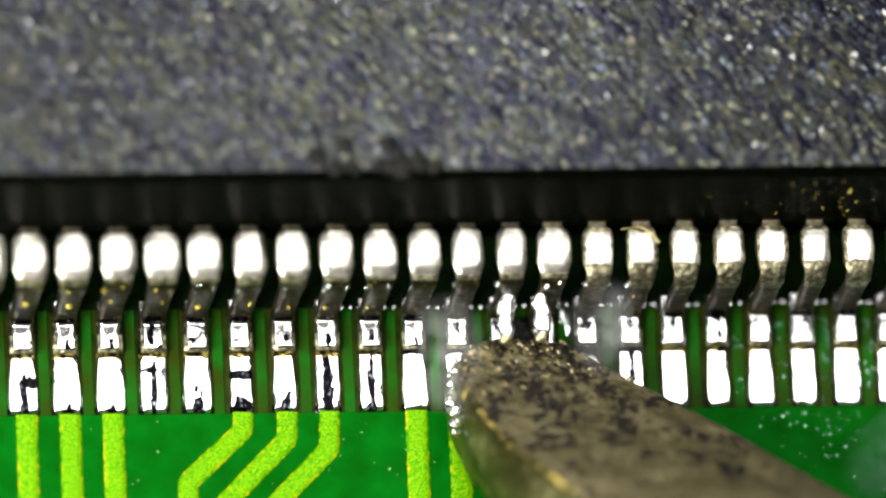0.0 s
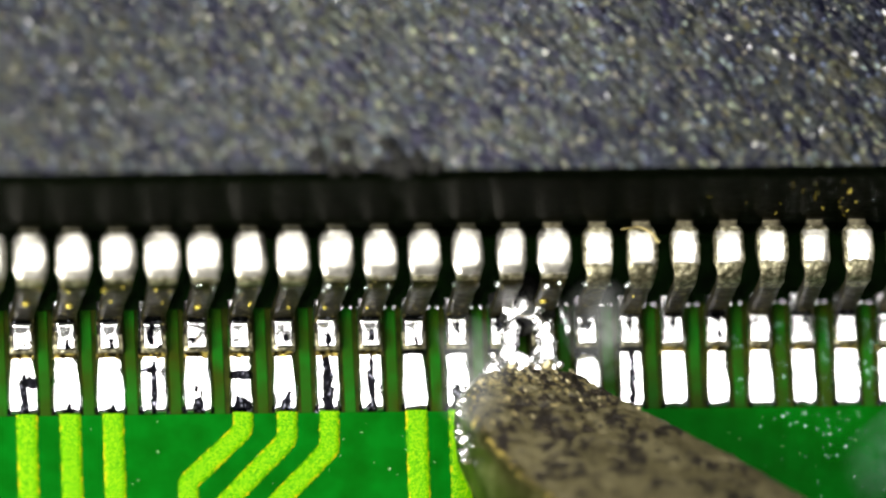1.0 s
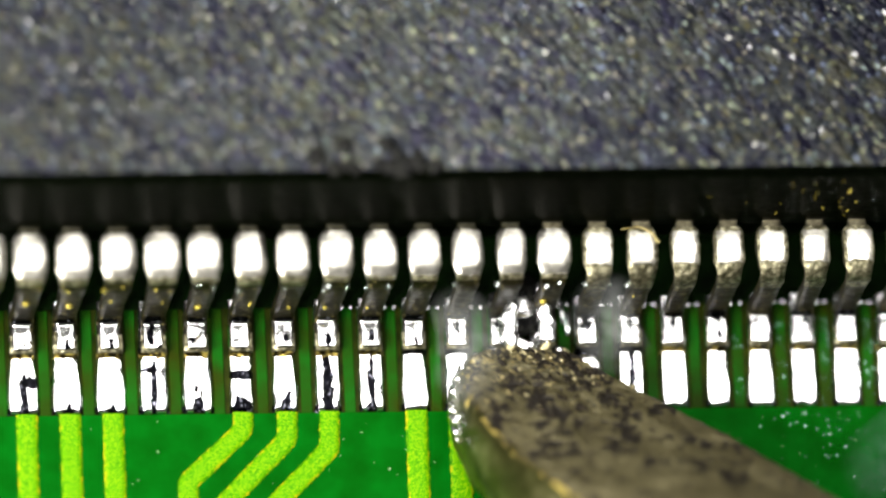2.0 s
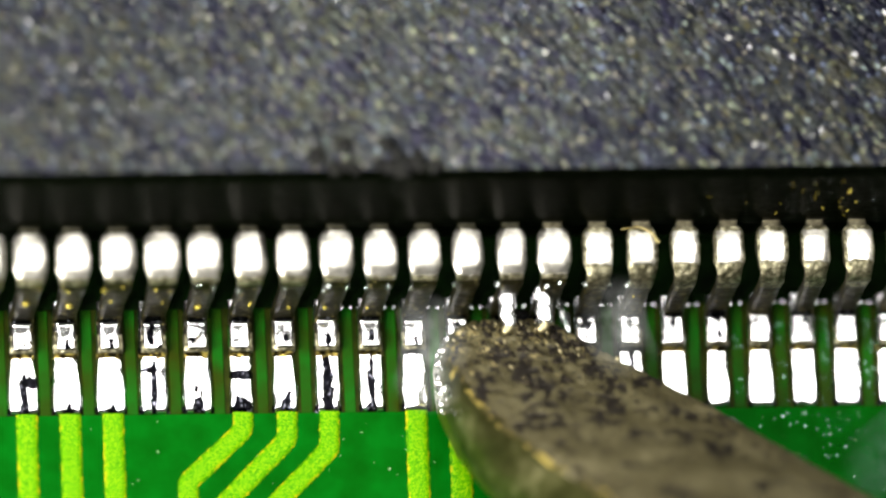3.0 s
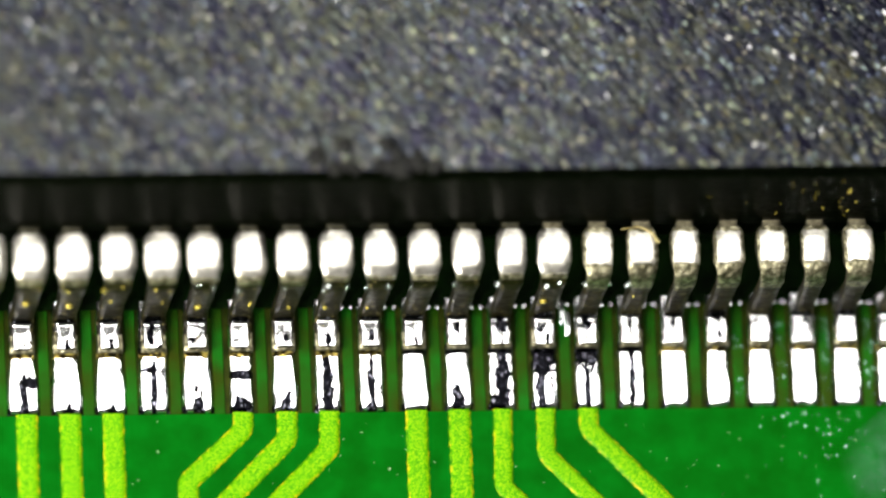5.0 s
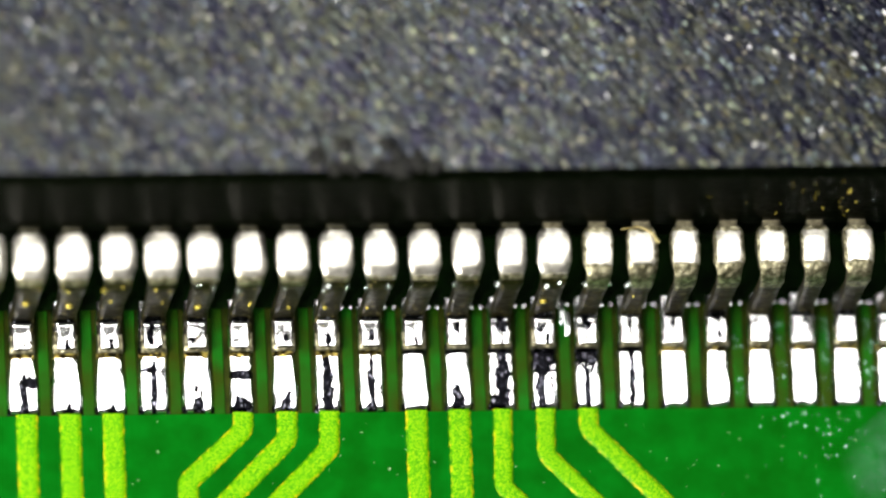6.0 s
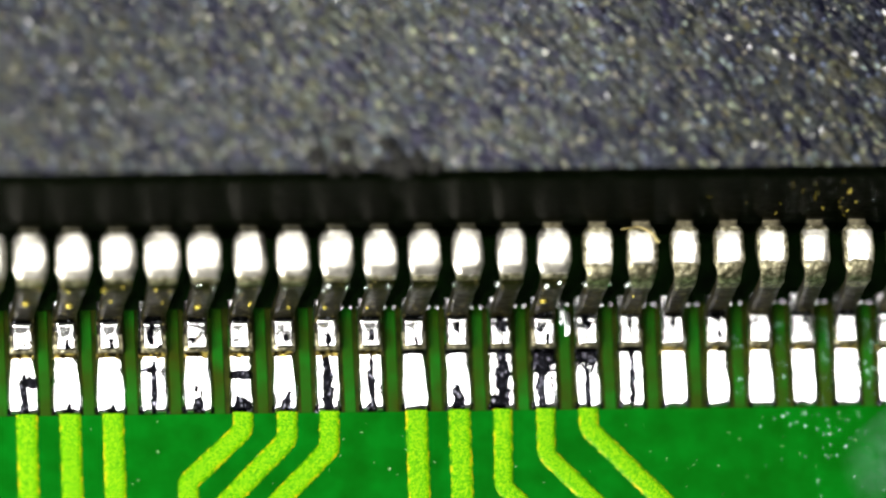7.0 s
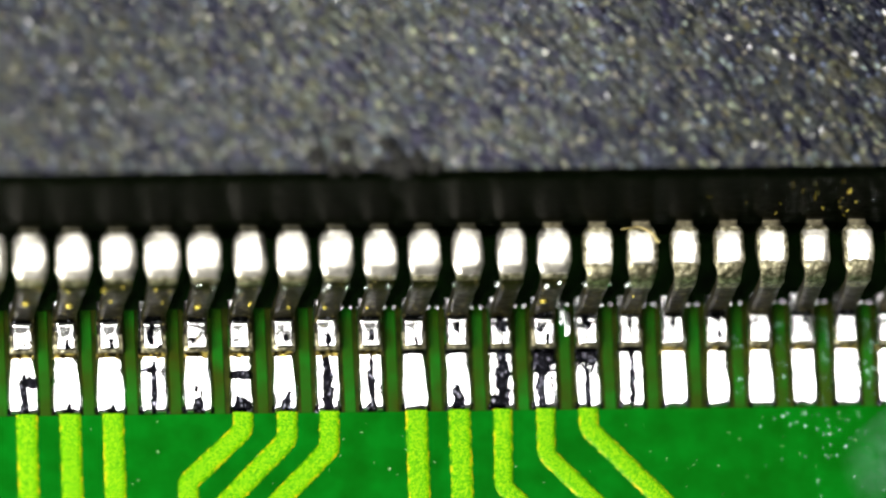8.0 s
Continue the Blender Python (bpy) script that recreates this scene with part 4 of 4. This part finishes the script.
def motions():
    # travel of the tip over the board: seconds, to the side, away, up (mm)
    way = [(0.0, 0.0, 0.0, 0.0), (0.2, 0.013, -0.014, 0.0), (0.3, 0.015, -0.35, 0.02), (0.4, 0.06, -3.2, 0.5), (0.5, 0.12, -3.2, 0.5),
           (0.6, 0.13, -0.98, 0.1), (0.7, 0.117, -0.54, 0.02), (0.8, 0.10, -0.35, 0.0), (1.0, 0.09, -0.345, 0.0), (1.6, 0.09, -0.345, 0.0),
           (1.7, 0.10, -0.31, 0.0), (2.2, -0.05, 0.05, 0.03), (2.8, -0.135, 0.285, 0.0), (2.9, -0.125, 0.285, 0.0), (3.0, -0.125, 0.24, 0.0),
           (3.1, -0.137, -0.03, 0.0), (3.2, -0.155, -0.135, 0.0), (3.3, -0.13, -1.25, 0.15), (3.4, -0.05, -2.9, 0.5), (3.5, -0.2, -1.12, 0.15),
           (3.6, -0.24, -0.27, 0.05), (3.7, -0.28, 0.29, 0.02), (3.8, -0.28, 0.54, 0.0), (3.9, 0.535, 0.35, 0.0), (4.0, 0.88, 0.33, 0.0),
           (4.1, 0.51, -0.57, 0.05), (4.2, 0.4, -3.2, 0.6), (4.5, 0.6, -6.0, 3.0), (5.0, 1.0, -9.0, 6.0), (8.0, 1.0, -9.0, 6.0)]
    X, Y, Z = TIP_AT
    walk(iron, [(t, pose((X + a) * MM, (Y + b) * MM, (Z + c) * MM)) for t, a, b, c in way])
    # the excess solder rides off under the tip
    for ob, (i, t0, draw) in zip(pools, POOLS):
        x, y, z = pin_x(i), -1.47, 0.065
        a0, b0, c0 = next((a, b, c) for t, a, b, c in way if t == t0)
        walk(ob, [(0.0, pose(x * MM, y * MM, z * MM))] + [(t, pose((x + a - a0 + draw * min((t - t0) / 0.2, 1)) * MM, (y + b - b0) * MM, (z + c - c0) * MM)) for t, a, b, c in way if t >= t0])
    # the molten loop shifts on the tip as the solder flows
    flow = [(0.0, 0.02, -0.35, 0.02), (0.6, 0.0, -0.35, 0.02), (0.8, 0.02, 0.45, 0.29), (1.7, 0.02, 0.45, 0.29), (2.4, 0.2, 0.05, 0.1),
            (2.8, 0.2, -0.35, 0.02), (8.0, 0.2, -0.35, 0.02)]
    walk(web, [(t, pose(a * MM, b * MM, c * MM)) for t, a, b, c in flow])
    # two strands of solder cling between the tip and the leads
    pull = [(0.0, -0.15, 0.12, 0.86), (0.2, -0.15, 0.12, 0.86), (0.3, -0.1, 0.1, 0.6), (0.4, 0.0, -0.6, 0.2), (0.6, 0.0, -0.6, 0.2), (0.8, -0.12, 0.28, 0.3),
            (1.7, -0.12, 0.28, 0.3), (2.2, -0.05, 0.1, 0.7), (2.8, 0.0, -0.05, 0.86), (3.0, 0.0, -0.01, 0.86), (3.1, 0.01, 0.2, 0.86), (3.2, 0.03, 0.25, 0.8),
            (3.3, 0.07, -0.6, 0.2), (3.6, 0.1, -0.6, 0.2), (3.7, 0.15, -0.4, 0.7), (3.8, 0.15, -0.31, 0.86), (4.0, -0.03, -0.09, 0.86), (4.1, -0.03, -0.2, 0.5),
            (8.0, -0.03, -0.2, 0.5)]
    for k, ob in enumerate(strands):
        walk(ob, [(t, pose((a + 0.41 * k) * MM, b * MM, c * MM, 6)) for t, a, b, c in pull])
    # smoke curls up beside the tip and drifts off over the chip
    drift = [
        [(0.0, -0.36, -1.6), (0.3, -0.3, -1.65), (0.4, 0.3, -2.1), (0.5, 0.75, -2.05), (0.6, 0.4, -2.1), (0.7, -0.1, -1.9), (1.7, 0.0, -1.8), (2.2, -0.3, -1.4),
         (2.8, -0.58, -1.55), (3.0, -0.56, -1.6), (3.2, -0.6, -1.7), (3.3, 0.2, -1.95), (3.5, 0.35, -2.0), (3.6, -0.3, -1.9), (3.8, -0.6, -1.45), (4.0, -0.4, -1.4),
         (4.2, 0.9, -1.95), (4.4, 0.0, -1.95), (4.5, -0.4, -1.4), (4.7, -0.6, 6.0), (8.0, -0.6, 6.5)],
        [(0.0, 1.55, -1.35), (0.3, 1.5, -1.4), (0.4, 0.7, -2.0), (0.5, 0.8, -1.95), (0.65, 0.95, -1.6), (0.8, 1.45, -1.4), (1.7, 1.5, -1.3), (2.8, 1.8, -1.25), (3.2, 1.6, -1.4), (3.4, 4.2, -0.9), (3.5, 4.0, -1.0), (3.6, 1.9, -1.3), (4.0, 0.3, -1.15),
         (4.2, 1.7, -1.2), (4.35, 1.6, 0.8), (4.5, 1.4, 6.0), (8.0, 1.4, 6.5)],
        [(0.0, 0.5, -6.0), (0.3, 0.5, -5.0), (0.4, 0.2, 0.6), (0.5, -0.3, 1.6), (0.7, -1.2, 5.5), (1.2, 3.0, 6.0), (2.6, 3.0, 6.0), (3.0, 2.6, 5.5), (8.0, 2.6, 6.5)],
    ]
    for ob, rows, lean in zip(wisps, drift, (0, 0, -16)):
        walk(ob, [(t, pose(a * MM, b * MM, (1.7 if b < -0.6 else 3.4) * MM, 0, 0, lean + (8 * math.sin(t) if lean == 0 else 0))) for t, a, b in rows])
    # the bead sinks to the tip whenever it is touched, draws back between the leads, and is dragged away at last
    bx, by, bz = BRIDGE_AT
    rows = [(0.0, 0, -0.5, -0.2), (0.2, 0, -0.5, -0.2), (0.35, 0, 0, 0), (2.3, 0, 0, 0), (2.7, 0, -0.4, -0.2), (3.0, 0, -0.4, -0.2), (3.15, 0, 0, 0), (3.65, 0, 0, 0),
            (3.75, 0, -0.35, -0.2), (3.8, 0, -0.4, -0.2), (3.9, 0.82, -0.5, -0.2), (4.0, 1.1, -0.55, -0.15), (4.1, 0.8, -1.3, -0.05), (4.2, 0.68, -3.9, 0.5),
            (4.5, 0.88, -6.7, 2.9), (5.0, 1.28, -9.7, 5.9), (8.0, 1.28, -9.7, 5.9)]
    walk(bridge, [(t, pose((bx + a) * MM, (by + b) * MM, (bz + c) * MM)) for t, a, b, c in rows])


motions()
